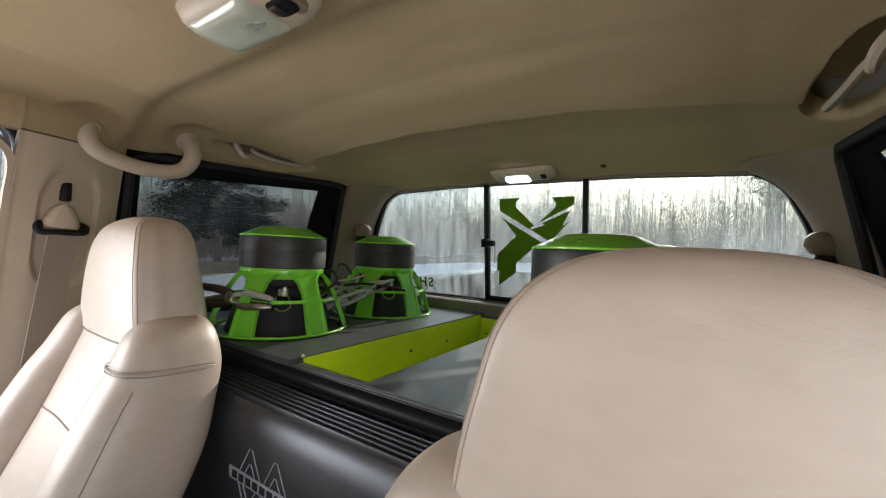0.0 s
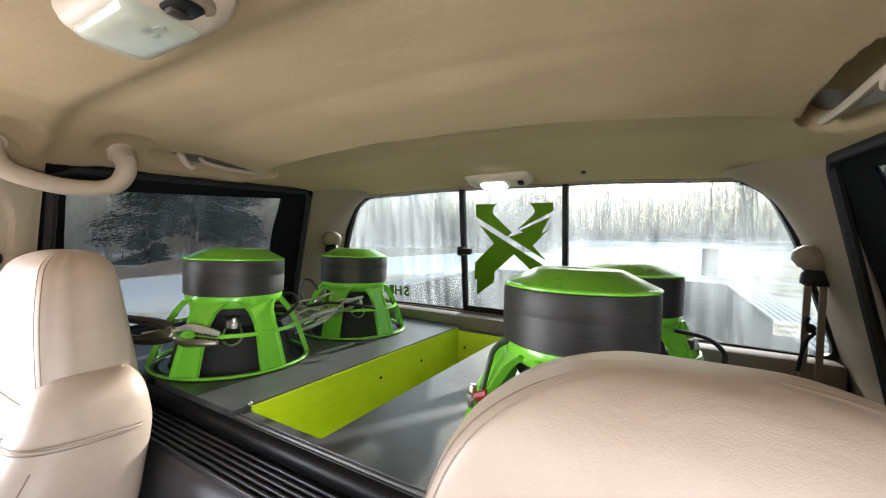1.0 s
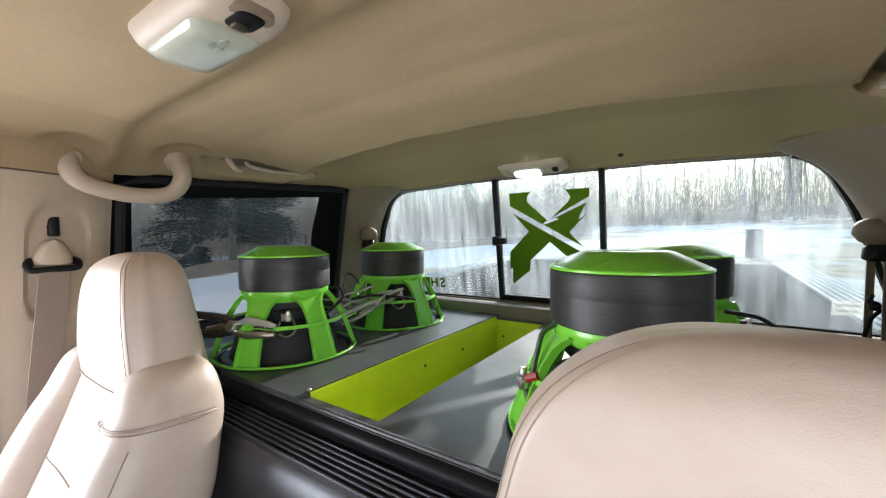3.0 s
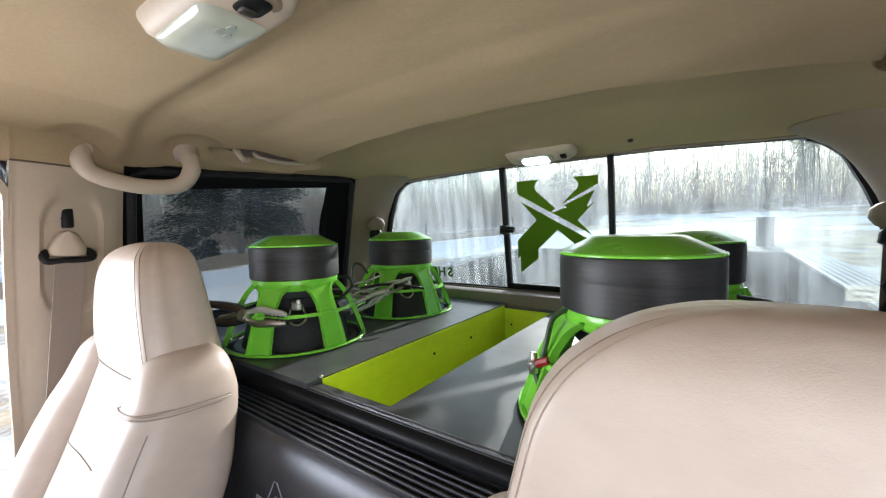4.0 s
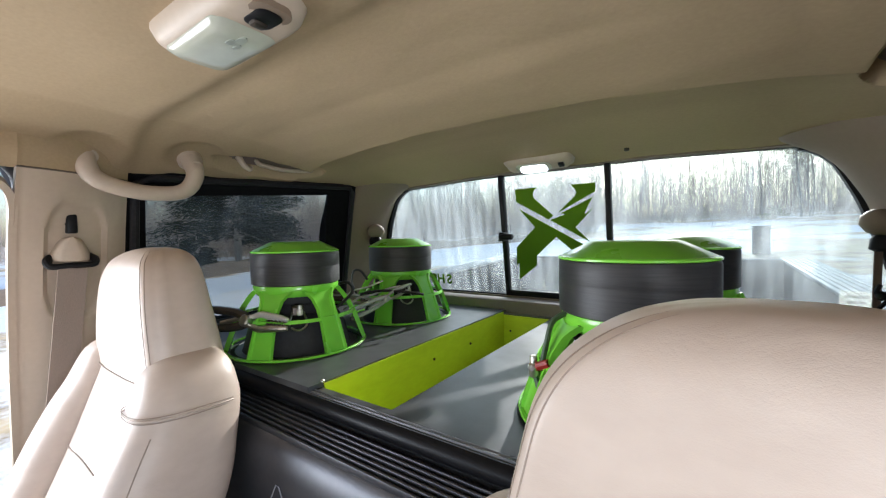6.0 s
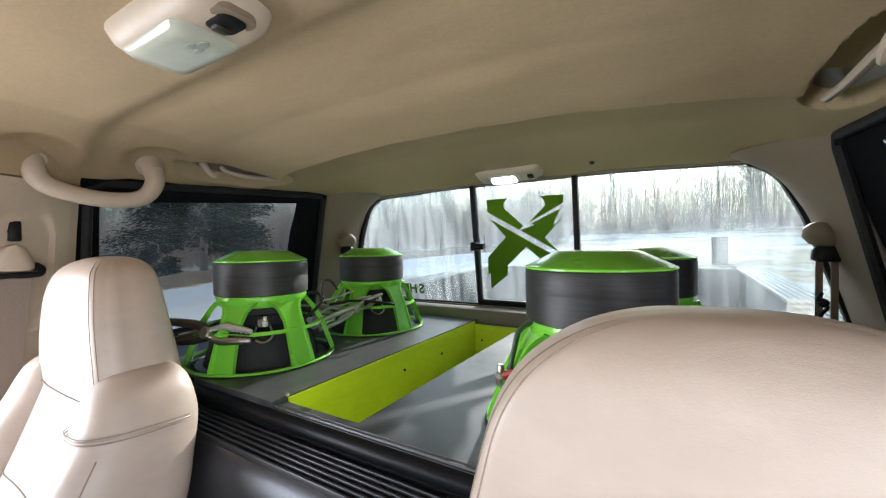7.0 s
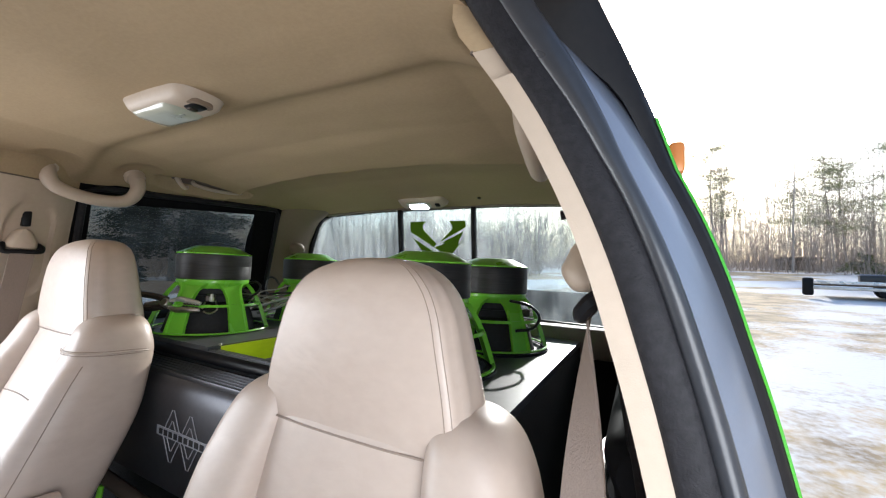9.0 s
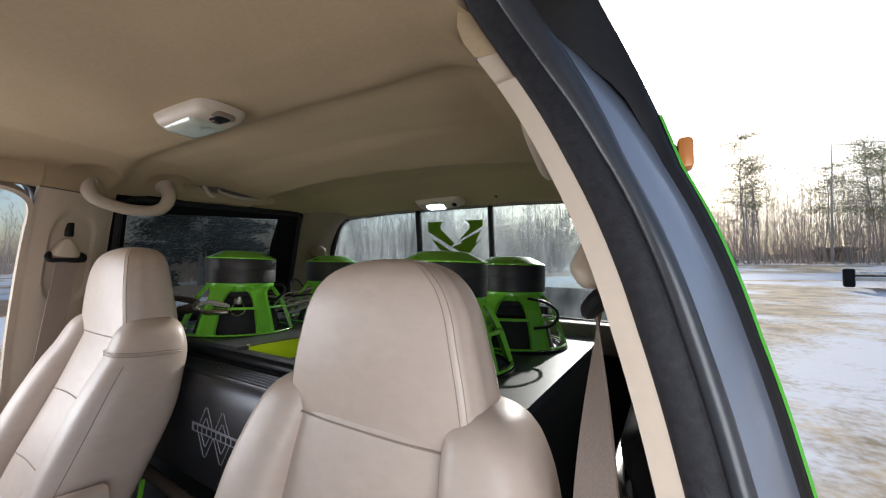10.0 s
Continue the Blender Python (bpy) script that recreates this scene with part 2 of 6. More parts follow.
def ground_material():
    """Thin old snow that lies in patches on straw-coloured grass and bare earth."""
    m = bpy.data.materials.new("snow_and_dead_grass")
    m.use_nodes = True
    n, l = m.node_tree.nodes, m.node_tree.links
    b = n["Principled BSDF"]
    co = n.new("ShaderNodeTexCoord")
    patch, fine, tuft = n.new("ShaderNodeTexNoise"), n.new("ShaderNodeTexNoise"), n.new("ShaderNodeTexNoise")
    patch.inputs["Scale"].default_value, patch.inputs["Detail"].default_value, patch.inputs["Roughness"].default_value = 0.16, 9, 0.62
    fine.inputs["Scale"].default_value, fine.inputs["Detail"].default_value = 2.2, 8
    tuft.inputs["Scale"].default_value, tuft.inputs["Detail"].default_value = 14, 6
    for t in (patch, fine, tuft):
        l.new(co.outputs["Object"], t.inputs["Vector"])
    grass = n.new("ShaderNodeValToRGB")
    e = grass.color_ramp.elements
    e[0].color, e[1].color = (0.32, 0.235, 0.14, 1), (0.70, 0.54, 0.32, 1)
    e[0].position, e[1].position = 0.34, 0.66
    l.new(fine.outputs["Fac"], grass.inputs["Fac"])
    cover = n.new("ShaderNodeMapRange")
    cover.inputs["From Min"].default_value, cover.inputs["From Max"].default_value = 0.510, 0.575
    mixn = n.new("ShaderNodeMath")
    mixn.operation = "MULTIPLY_ADD"
    mixn.inputs[1].default_value = 0.12
    l.new(tuft.outputs["Fac"], mixn.inputs[0])
    l.new(patch.outputs["Fac"], mixn.inputs[2])
    # the snow has melted off round the parked truck
    far, melt, less = n.new("ShaderNodeVectorMath"), n.new("ShaderNodeMapRange"), n.new("ShaderNodeMath")
    far.operation, less.operation = "LENGTH", "SUBTRACT"
    l.new(co.outputs["Object"], far.inputs[0])
    melt.inputs["From Min"].default_value, melt.inputs["From Max"].default_value = 5.0, 12.0
    melt.inputs["To Min"].default_value, melt.inputs["To Max"].default_value = 0.05, 0.0
    l.new(far.outputs["Value"], melt.inputs["Value"])
    l.new(mixn.outputs[0], less.inputs[0])
    l.new(melt.outputs["Result"], less.inputs[1])
    l.new(less.outputs[0], cover.inputs["Value"])
    mix = n.new("ShaderNodeMix")
    mix.data_type = "RGBA"
    l.new(cover.outputs["Result"], mix.inputs["Factor"])
    l.new(grass.outputs["Color"], mix.inputs["A"])
    mix.inputs["B"].default_value = (0.86, 0.85, 0.84, 1)
    l.new(mix.outputs["Result"], b.inputs["Base Color"])
    b.inputs["Roughness"].default_value = 0.8
    bp = n.new("ShaderNodeBump")
    bp.inputs["Strength"].default_value, bp.inputs["Distance"].default_value = 0.3, 0.02
    l.new(tuft.outputs["Fac"], bp.inputs["Height"])
    l.new(bp.outputs["Normal"], b.inputs["Normal"])
    return m


def leafy(m, share):
    """Adds light that comes through thin needles from behind."""
    n, l = m.node_tree.nodes, m.node_tree.links
    b, out = n["Principled BSDF"], n["Material Output"]
    t, mix = n.new("ShaderNodeBsdfTranslucent"), n.new("ShaderNodeMixShader")
    l.new(b.inputs["Base Color"].links[0].from_socket, t.inputs["Color"])
    mix.inputs["Fac"].default_value = share
    l.new(b.outputs[0], mix.inputs[1])
    l.new(t.outputs[0], mix.inputs[2])
    l.new(mix.outputs[0], out.inputs["Surface"])


leafy(PINE, 0.5)
leafy(NEEDLE, 0.4)
GROUND = ground_material()
EARTH = material("brown_earth", (0.19, 0.135, 0.09), 0.95, second=(0.33, 0.24, 0.16), grain=3, amount=0.5, bump=0.6, bump_scale=9, large=0.6)


def film_material(name, colour):
    """Thin paper or vinyl on glass that lets part of the daylight through."""
    m = bpy.data.materials.new(name)
    m.use_nodes = True
    n, l = m.node_tree.nodes, m.node_tree.links
    b = n["Principled BSDF"]
    b.inputs["Base Color"].default_value, b.inputs["Roughness"].default_value = (*colour, 1), 0.5
    t, mix, tex = n.new("ShaderNodeBsdfTranslucent"), n.new("ShaderNodeMixShader"), n.new("ShaderNodeTexNoise")
    tex.inputs["Scale"].default_value = 40
    rng = n.new("ShaderNodeMapRange")
    rng.inputs["To Min"].default_value, rng.inputs["To Max"].default_value = 0.45, 0.7
    t.inputs["Color"].default_value = (*colour, 1)
    l.new(tex.outputs["Fac"], rng.inputs["Value"])
    l.new(rng.outputs["Result"], mix.inputs["Fac"])
    l.new(b.outputs[0], mix.inputs[1])
    l.new(t.outputs[0], mix.inputs[2])
    see, half = n.new("ShaderNodeBsdfTransparent"), n.new("ShaderNodeMixShader")
    half.inputs["Fac"].default_value = 0.7
    l.new(mix.outputs[0], half.inputs[1])
    l.new(see.outputs[0], half.inputs[2])
    l.new(half.outputs[0], n["Material Output"].inputs["Surface"])
    return m


PALE_FILM = film_material("pale_film", (0.66, 0.68, 0.62))
GREY_FILM = film_material("grey_film", (0.28, 0.29, 0.28))


# ---- building helpers ----
def thing(name, label, category, group="", loc=(0, 0, 0)):
    ob = new(name)
    ob.empty_display_size = 0.05
    ob.matrix_basis = Matrix.Translation(loc)
    return tagged(ob, label, category, group)


def part(name, bm, mat, parent=None, label="", smooth=40):
    """Links a bmesh, built in the coordinates of its parent thing, as one mesh object."""
    bmesh.ops.recalc_face_normals(bm, faces=bm.faces)
    me = bpy.data.meshes.new(name)
    bm.to_mesh(me)
    bm.free()
    me.materials.append(mat)
    if smooth:
        me.polygons.foreach_set("use_smooth", [True] * len(me.polygons))
        me.set_sharp_from_angle(angle=radians(smooth))
    ob = new(name, me)
    if parent:
        ob.parent = parent
    if label:
        ob["label"] = label
    return ob


def structure(name, bm, mat, label, category, smooth=40):
    return tagged(part(name, bm, mat, None, "", smooth), label, category, "", "structure")


def cube(bm, x0, x1, y0, y1, z0, z1, bevel=0.0, seg=2, m=None):
    vs = bmesh.ops.create_cube(bm, size=1.0)["verts"]
    for v in vs:
        v.co = Vector((x0 + (v.co.x + 0.5) * (x1 - x0), y0 + (v.co.y + 0.5) * (y1 - y0), z0 + (v.co.z + 0.5) * (z1 - z0)))
    if bevel:
        edges = list({e for v in vs for e in v.link_edges})
        vs = list({v for f in bmesh.ops.bevel(bm, geom=edges, offset=bevel, segments=seg, profile=0.5, affect="EDGES")["faces"] for v in f.verts} | {v for v in vs if v.is_valid})
    if m:
        for v in vs:
            v.co = m @ v.co
    return bm


def rings(bm, loops, closed=True, cap=True):
    """Skins a row of loops with the same number of points."""
    made = [[bm.verts.new(p) for p in lp] for lp in loops]
    k = len(made[0])
    for a, b in zip(made, made[1:]):
        for i in range(k if closed else k - 1):
            j = (i + 1) % k
            bm.faces.new((a[i], a[j], b[j], b[i]))
    if cap and closed:
        bm.faces.new(made[0][::-1])
        bm.faces.new(made[-1])
    return made


def lathe(bm, profile, seg=48, closed_profile=False, centre=(0, 0, 0)):
    pts = [[(centre[0] + r * math.cos(a), centre[1] + r * math.sin(a), centre[2] + z) for a in [2 * math.pi * i / seg for i in range(seg)]] for r, z in profile]
    if closed_profile:
        pts.append(pts[0])
        rings(bm, pts, True, False)
        bmesh.ops.remove_doubles(bm, verts=bm.verts, dist=1e-6)
    else:
        rings(bm, pts, True, True)
    return bm


def spline(pts, n=8):
    """A smooth row of points through those given."""
    P = [Vector(p) for p in pts]
    if len(P) < 3:
        return [P[0].lerp(P[1], i / n) for i in range(n + 1)]
    Q = [2 * P[0] - P[1]] + P + [2 * P[-1] - P[-2]]
    out = []
    for i in range(1, len(Q) - 2):
        a, b, c, d = Q[i - 1:i + 3]
        for k in range(n):
            t = k / n
            out.append(0.5 * ((2 * b) + (c - a) * t + (2 * a - 5 * b + 4 * c - d) * t * t + (3 * b - a - 3 * c + d) * t ** 3))
    return out + [P[-1]]


def tube(bm, pts, r, seg=8, flat=1.0, taper=None, up=(0, 0, 1)):
    """A rod along a row of points; flat squeezes its section, taper gives a radius factor from 0 to 1 along it."""
    loops = []
    P = [Vector(p) for p in pts]
    last = Vector(up)
    for i, p in enumerate(P):
        d = (P[min(i + 1, len(P) - 1)] - P[max(i - 1, 0)]).normalized()
        s = d.cross(last)
        if s.length < 1e-4:
            s = d.cross(Vector((1, 0.1, 0)))
        s.normalize()
        u = s.cross(d).normalized()
        last = u
        rr = r * (taper(i / (len(P) - 1)) if taper else 1)
        loops.append([p + s * rr * math.cos(a) + u * rr * flat * math.sin(a) for a in [2 * math.pi * k / seg for k in range(seg)]])
    rings(bm, loops)
    return bm


def ribbon(bm, pts, sides, w, th=0.0015):
    """A strap along pts, its width turned along each of the directions in sides."""
    loops = []
    P = [Vector(p) for p in pts]
    for i, p in enumerate(P):
        d = (P[min(i + 1, len(P) - 1)] - P[max(i - 1, 0)]).normalized()
        s = Vector(sides[i]).normalized()
        nrm = s.cross(d).normalized()
        loops.append([p + s * w / 2 + nrm * th, p - s * w / 2 + nrm * th, p - s * w / 2 - nrm * th, p + s * w / 2 - nrm * th])
    rings(bm, loops)
    return bm


def plate(bm, outline, depth, m=None):
    """A flat outline in x, z, made depth thick towards y."""
    a = [bm.verts.new((x, 0, z)) for x, z in outline]
    b = [bm.verts.new((x, depth, z)) for x, z in outline]
    k = len(a)
    bm.faces.new(a[::-1])
    bm.faces.new(b)
    for i in range(k):
        bm.faces.new((a[i], a[(i + 1) % k], b[(i + 1) % k], b[i]))
    if m:
        bmesh.ops.transform(bm, matrix=m, verts=a + b)
    return bm


def hoop(bm, outer, inner, m=None):
    """A solid between two loops of 3D points, front to back: outer and inner are pairs (front loop, back loop)."""
    of, ob_ = [[bm.verts.new(p) for p in lp] for lp in outer]
    nf, nb = [[bm.verts.new(p) for p in lp] for lp in inner]
    k = len(of)
    for i in range(k):
        j = (i + 1) % k
        bm.faces.new((of[i], of[j], nf[j], nf[i]))
        bm.faces.new((nf[i], nf[j], nb[j], nb[i]))
        bm.faces.new((nb[i], nb[j], ob_[j], ob_[i]))
        bm.faces.new((ob_[i], ob_[j], of[j], of[i]))
    return bm


def grid(bm, us, vs, f):
    made = [[bm.verts.new(f(u, v)) for v in vs] for u in us]
    for i in range(len(us) - 1):
        for j in range(len(vs) - 1):
            bm.faces.new((made[i][j], made[i + 1][j], made[i + 1][j + 1], made[i][j + 1]))
    return made


def steps(a, b, n):
    return [a + (b - a) * i / n for i in range(n + 1)]


def interp(x, table):
    for (a, u), (b, v) in zip(table, table[1:]):
        if x <= b:
            t = max(0.0, min(1.0, (x - a) / (b - a)))
            return u + (v - u) * t
    return table[-1][1]


def fillet(pts, r, n=5):
    """Rounds the corners of a closed outline in two dimensions."""
    out = []
    k = len(pts)
    for i in range(k):
        p, a, b = Vector(pts[i]), Vector(pts[i - 1]), Vector(pts[(i + 1) % k])
        rr = min(r, (a - p).length * 0.45, (b - p).length * 0.45)
        s, e = p + (a - p).normalized() * rr, p + (b - p).normalized() * rr
        for j in range(n + 1):
            t = j / n
            out.append(tuple((1 - t) ** 2 * s + 2 * t * (1 - t) * p + t * t * e))
    return out

# ---- the cab: shell, pillars, openings ----
def side_x(z):
    """Half width of the cab at the door glass."""
    return interp(z, [(0.5, 0.885), (1.1, 0.88), (1.30, 0.865), (1.45, 0.845), (1.60, 0.815), (1.72, 0.785), (1.78, 0.765)])


def pillar_x(z):
    """Half width at the front edge of the pillar behind the front door."""
    return interp(z, [(0.5, 0.885), (1.0, 0.884), (1.25, 0.870), (1.33, 0.853), (1.41, 0.834), (1.49, 0.811), (1.575, 0.779), (1.656, 0.734), (1.72, 0.690), (1.75, 0.668)])


def glass_y(z):
    """The rear window leans forward towards the roof."""
    return 1.585 + (1.763 - z) * 0.139


def liner_edge(y):
    return interp(y, [(0.36, 0.665), (0.60, 0.795)])


def bow(x, y):
    """How far the step across the headliner lies back of a straight line."""
    w = max(0.0, min(1.0, (y - 0.70) / 0.15, (1.50 - y) / 0.25))
    return w * (0.2 * min(x * x, 0.42) - 0.038)


def liner_z(x, y):
    crown = interp(y - bow(x, y), [(-0.6, 1.845), (-0.2, 1.846), (0.560, 1.839), (0.580, 1.840), (0.612, 1.8505), (0.635, 1.852), (0.82, 1.840), (1.030, 1.8090), (1.044, 1.8440), (1.25, 1.840), (1.6, 1.790)])
    x0 = interp(y, [(0.30, 0.52), (0.60, 0.56), (1.15, 0.56), (1.55, 0.64)])
    u = max(0.0, (abs(x) - x0) / 0.2)
    z = crown - 0.080 * u ** 1.35 - 0.012 * (x / 0.6) ** 2
    if y > 0.60:
        # the side edge follows the top of the rear door
        edge = interp(y, [(0.60, 1.736), (0.70, 1.745), (1.00, 1.756), (1.36, 1.773), (1.43, 1.762), (1.50, 1.735), (1.60, 1.700)])
        side = crown - 0.012 * (x / 0.6) ** 2 - (crown - 0.021 - edge) * (u * 0.2 / (0.795 - x0)) ** 1.35
        z += (side - z) * min(1.0, (y - 0.60) / 0.1)
    z += 0.006 * noise.noise((x * 3.1, y * 3.7, 0.3)) + 0.0035 * noise.noise((x * 8, y * 7, 1.7)) + 0.0016 * noise.noise((x * 4 + y * 9, y * 16 - x * 3, 5.1)) * (1 if y < 1.03 else 0.4)
    # pressed-in dishes round the coat hooks
    e = ((abs(x) - 0.705) / 0.052) ** 2 + abs((y - (0.975 if x < 0 else 1.015)) / 0.195) ** 2.6
    if e < 1:
        k = min(1.0, (1 - e) * 3.2)
        z += 0.042 * k * k * (3 - 2 * k)
    # and round the ends of the grab handles
    for yc in (0.515, 0.735):
        e = ((abs(x) - 0.692) / 0.062) ** 2 + ((y - yc) / 0.075) ** 2
        if e < 1:
            z += 0.018 * (1 - e) ** 1.2 * (1.5 - 0.5 * (1 - e))
    return z


bm = bmesh.new()
ys = steps(-0.62, 0.4, 34) + steps(0.41, 1.02, 70) + [1.03, 1.035, 1.04, 1.045, 1.05] + steps(1.06, 1.20, 16) + steps(1.21, 1.592, 20)
grid(bm, [math.copysign(abs(u) ** 0.75, u) for u in steps(-1, 1, 280)], ys, lambda u, y: (u * liner_edge(y), y + bow(u * liner_edge(y), y), liner_z(u * liner_edge(y), y + bow(u * liner_edge(y), y))))
top = bmesh.ops.extrude_face_region(bm, geom=bm.faces[:])
for v in [g for g in top["geom"] if isinstance(g, bmesh.types.BMVert)]:
    v.co.z += 0.015
structure("ceiling", bm, LINER, "tan cloth headliner of the truck cab, slightly sagging", "ceiling", 30)

# roof skin over the headliner, with rounded sides
bm = bmesh.new()
grid(bm, steps(-1, 1, 24), steps(-0.66, 1.64, 20), lambda u, y: (u * 0.80, y, 1.925 - 0.15 * abs(u) ** 5 - 0.03 * max(0, y - 1.3) - 0.05 * max(0, -0.3 - y)))
top = bmesh.ops.extrude_face_region(bm, geom=bm.faces[:])
for v in [g for g in top["geom"] if isinstance(g, bmesh.types.BMVert)]:
    v.co.z -= 0.012
structure("roof", bm, BROWN_PAINT, "dark bronze painted steel roof of the truck cab", "roof")


def window_outline(grow=0.0):
    half = [(0.33, 1.788), (0.680, 1.775), (0.732, 1.736), (0.787, 1.625), (0.886, 1.306), (0.40, 1.316)]
    pts = half + [(-x, z) for x, z in half[::-1]]
    c = Vector((0, 1.54))
    out = []
    for p in fillet(pts, 0.035, 4):
        d = Vector(p) - c
        s = Vector((d.x / 0.86, d.y / 0.25)).normalized()
        out.append((p[0] + grow * s.x, p[1] + grow * s.y))
    return out


win, win_out = window_outline(), window_outline(0.16)
bm = bmesh.new()
hoop(bm, ([(x, glass_y(z) + 0.004, z) for x, z in win_out], [(x, glass_y(z) + 0.05, z) for x, z in win_out]),
     ([(x, glass_y(z) - 0.006, z) for x, z in win], [(x, glass_y(z) + 0.05, z) for x, z in win]))
structure("wall_rear", bm, BROWN_SHADED_TRIM, "brownish tan moulded trim round the rear window, darkened for dim light", "wall")
bm = bmesh.new()
cube(bm, -0.93, 0.93, 1.652, 1.70, 0.5, 1.30)
structure("wall_rear_lower", bm, CARPET, "black lining below the rear window", "wall")
bm = bmesh.new()
cube(bm, -0.86, 0.88, 1.575, 1.648, 1.20, 1.311, 0.012)
structure("trim_rear_ledge", bm, TRIM_MID, "brown plastic ledge below the rear window", "trim")
# floor and the walls that close the cab ahead of and beside the camera
bm = bmesh.new()
cube(bm, -0.93, 0.93, -1.05, 1.70, 0.50, 0.55)
structure("floor", bm, CARPET, "black carpeted cab floor", "floor")
bm = bmesh.new()
cube(bm, -0.90, 0.90, -1.05, -0.75, 0.55, 1.12, 0.04)
structure("wall_front", bm, TRIM_DARK, "plain brown dash wall under the windscreen", "wall")

# rear window: three panes, seal, two dividers, latch
window = tagged(thing("window_1", "streaked sliding rear window in three panes with black dividers", "window"), kind="structure")


def clip_outline(pts, lo, hi):
    """The part of a convex outline between two x values."""
    def cut(poly, keep, at):
        out = []
        for i, p in enumerate(poly):
            q = poly[(i + 1) % len(poly)]
            if keep(p[0]):
                out.append(p)
            if keep(p[0]) != keep(q[0]):
                t = (at - p[0]) / (q[0] - p[0])
                out.append((at, p[1] + t * (q[1] - p[1])))
        return out
    return cut(cut(pts, lambda x: x >= lo, lo), lambda x: x <= hi, hi)


for lo, hi in ((-2, -0.200), (-0.182, 0.187), (0.205, 2)):
    bm = bmesh.new()
    pts = clip_outline(window_outline(0.004), lo, hi)
    rings(bm, [[(x, glass_y(z) + 0.022, z) for x, z in pts], [(x, glass_y(z) + 0.026, z) for x, z in pts]])
    part("pane", bm, REAR_GLASS, window, smooth=0).visible_shadow = False
bm = bmesh.new()
seal = window_outline(0.003)
tube(bm, [(x, glass_y(z) + 0.012, z) for x, z in seal if z < 1.70], 0.009, 8)
part("seal", bm, BLACK, window)
# a broad black band down each side of the glass
for s in (-1, 1):
    bm = bmesh.new()
    band = [(a, b) for a, b in zip(window_outline(-0.014), window_outline(0.004)) if a[0] * s > 0.60 and 1.30 < a[1] < 1.765]
    rings(bm, [[(a[0], glass_y(a[1]) - 0.004, a[1]), (b[0], glass_y(b[1]) - 0.008, b[1]), (b[0], glass_y(b[1]) + 0.016, b[1]), (a[0], glass_y(a[1]) + 0.016, a[1])] for a, b in band])
    part("seal_band", bm, BLACK, window)
for x in (-0.191, 0.196):
    bm = bmesh.new()
    m = Matrix(((1, 0, 0, 0), (0, 1, -0.139, 1.585 + 1.763 * 0.139), (0, 0, 1, 0), (0, 0, 0, 1)))
    cube(bm, x - 0.009, x + 0.009, 0.004, 0.034, 1.312, 1.792, 0.003, 2, m)
    part("divider", bm, BLACK, window)
bm = bmesh.new()
cube(bm, -0.182, 0.187, 0.006, 0.03, 1.316, 1.338, 0.003, 2, m)
part("bottom_rail", bm, BLACK, window)
bm = bmesh.new()
lathe(bm, [(0.010, -0.026), (0.012, -0.02), (0.012, 0.02), (0.010, 0.026)], 12)
bmesh.ops.transform(bm, matrix=pose(-0.168, 1.592, 1.552, 0, 90, 0), verts=bm.verts)
latch = part("latch", bm, BLACK, window)
bm = bmesh.new()
cube(bm, -0.200, -0.178, 1.588, 1.625, 1.535, 1.570, 0.004)
part("latch_base", bm, BLACK, window)


# decal on the middle pane, in flat pieces of vinyl
def decal_piece(bm, pts, th=0.0012):
    rings(bm, [[(x, glass_y(z) + 0.0185, z) for x, z in pts], [(x, glass_y(z) + 0.0185 + th, z) for x, z in pts]])


DX, DZ, DS = 0.006, 1.585, 1.0
decal = thing("window_decal", "large green vinyl X decal stuck on the sliding pane", "decal")
shapes = [
    [(-0.142, 0.147), (-0.056, 0.147), (-0.070, 0.134), (-0.073, 0.122), (-0.071, 0.110), (0.000, 0.042), (-0.018, 0.027), (-0.142, 0.100)],
    [(0.067, 0.146), (0.149, 0.146), (0.149, 0.117), (0.018, 0.051), (0.079, 0.106), (0.084, 0.116), (0.082, 0.128)],
    [(-0.014, 0.026), (0.044, 0.044), (0.028, 0.049), (0.138, 0.097), (0.112, 0.050), (0.111, 0.040), (0.141, 0.063), (0.077, -0.004), (0.127, -0.057)],
    [(-0.131, 0.072), (0.114, -0.071), (0.065, -0.089), (0.006, -0.037), (-0.072, -0.108), (-0.074, -0.145), (-0.148, -0.203), (-0.145, -0.137), (-0.156, -0.148), (-0.152, -0.075), (-0.072, 0.001)],
]
for s in shapes:
    bm = bmesh.new()
    decal_piece(bm, [(DX + x * DS, DZ + z * DS) for x, z in s])
    part("vinyl_piece", bm, DECAL, decal, smooth=0)
sticker = thing("small_window_sticker", "small green lettering sticker low on the side pane", "sticker")
for ch, x in (("S", -0.466), ("H", -0.503)):
    cu = bpy.data.curves.new("letter", "FONT")
    cu.body, cu.size, cu.extrude, cu.offset = ch, 0.058, 0.0006, 0.0016
    tmp = bpy.data.objects.new("letter", cu)
    me = bpy.data.meshes.new_from_object(tmp)
    bpy.data.objects.remove(tmp)
    bm = bmesh.new()
    bm.from_mesh(me)
    bmesh.ops.transform(bm, matrix=Matrix(((-1, 0, 0, x), (0, -0.139, 1, glass_y(1.348) + 0.0185), (0, 1, 0, 1.348), (0, 0, 0, 1))), verts=bm.verts)
    part("letter", bm, DECAL, sticker, smooth=0)
bm = bmesh.new()
decal_piece(bm, [(-0.573, 1.350), (-0.548, 1.350), (-0.548, 1.389), (-0.573, 1.389)])
part("bar", bm, DECAL, sticker, smooth=0)
tag = thing("pale_window_label", "pale paper card with faint grey print in the rear window corner", "card")
bm = bmesh.new()
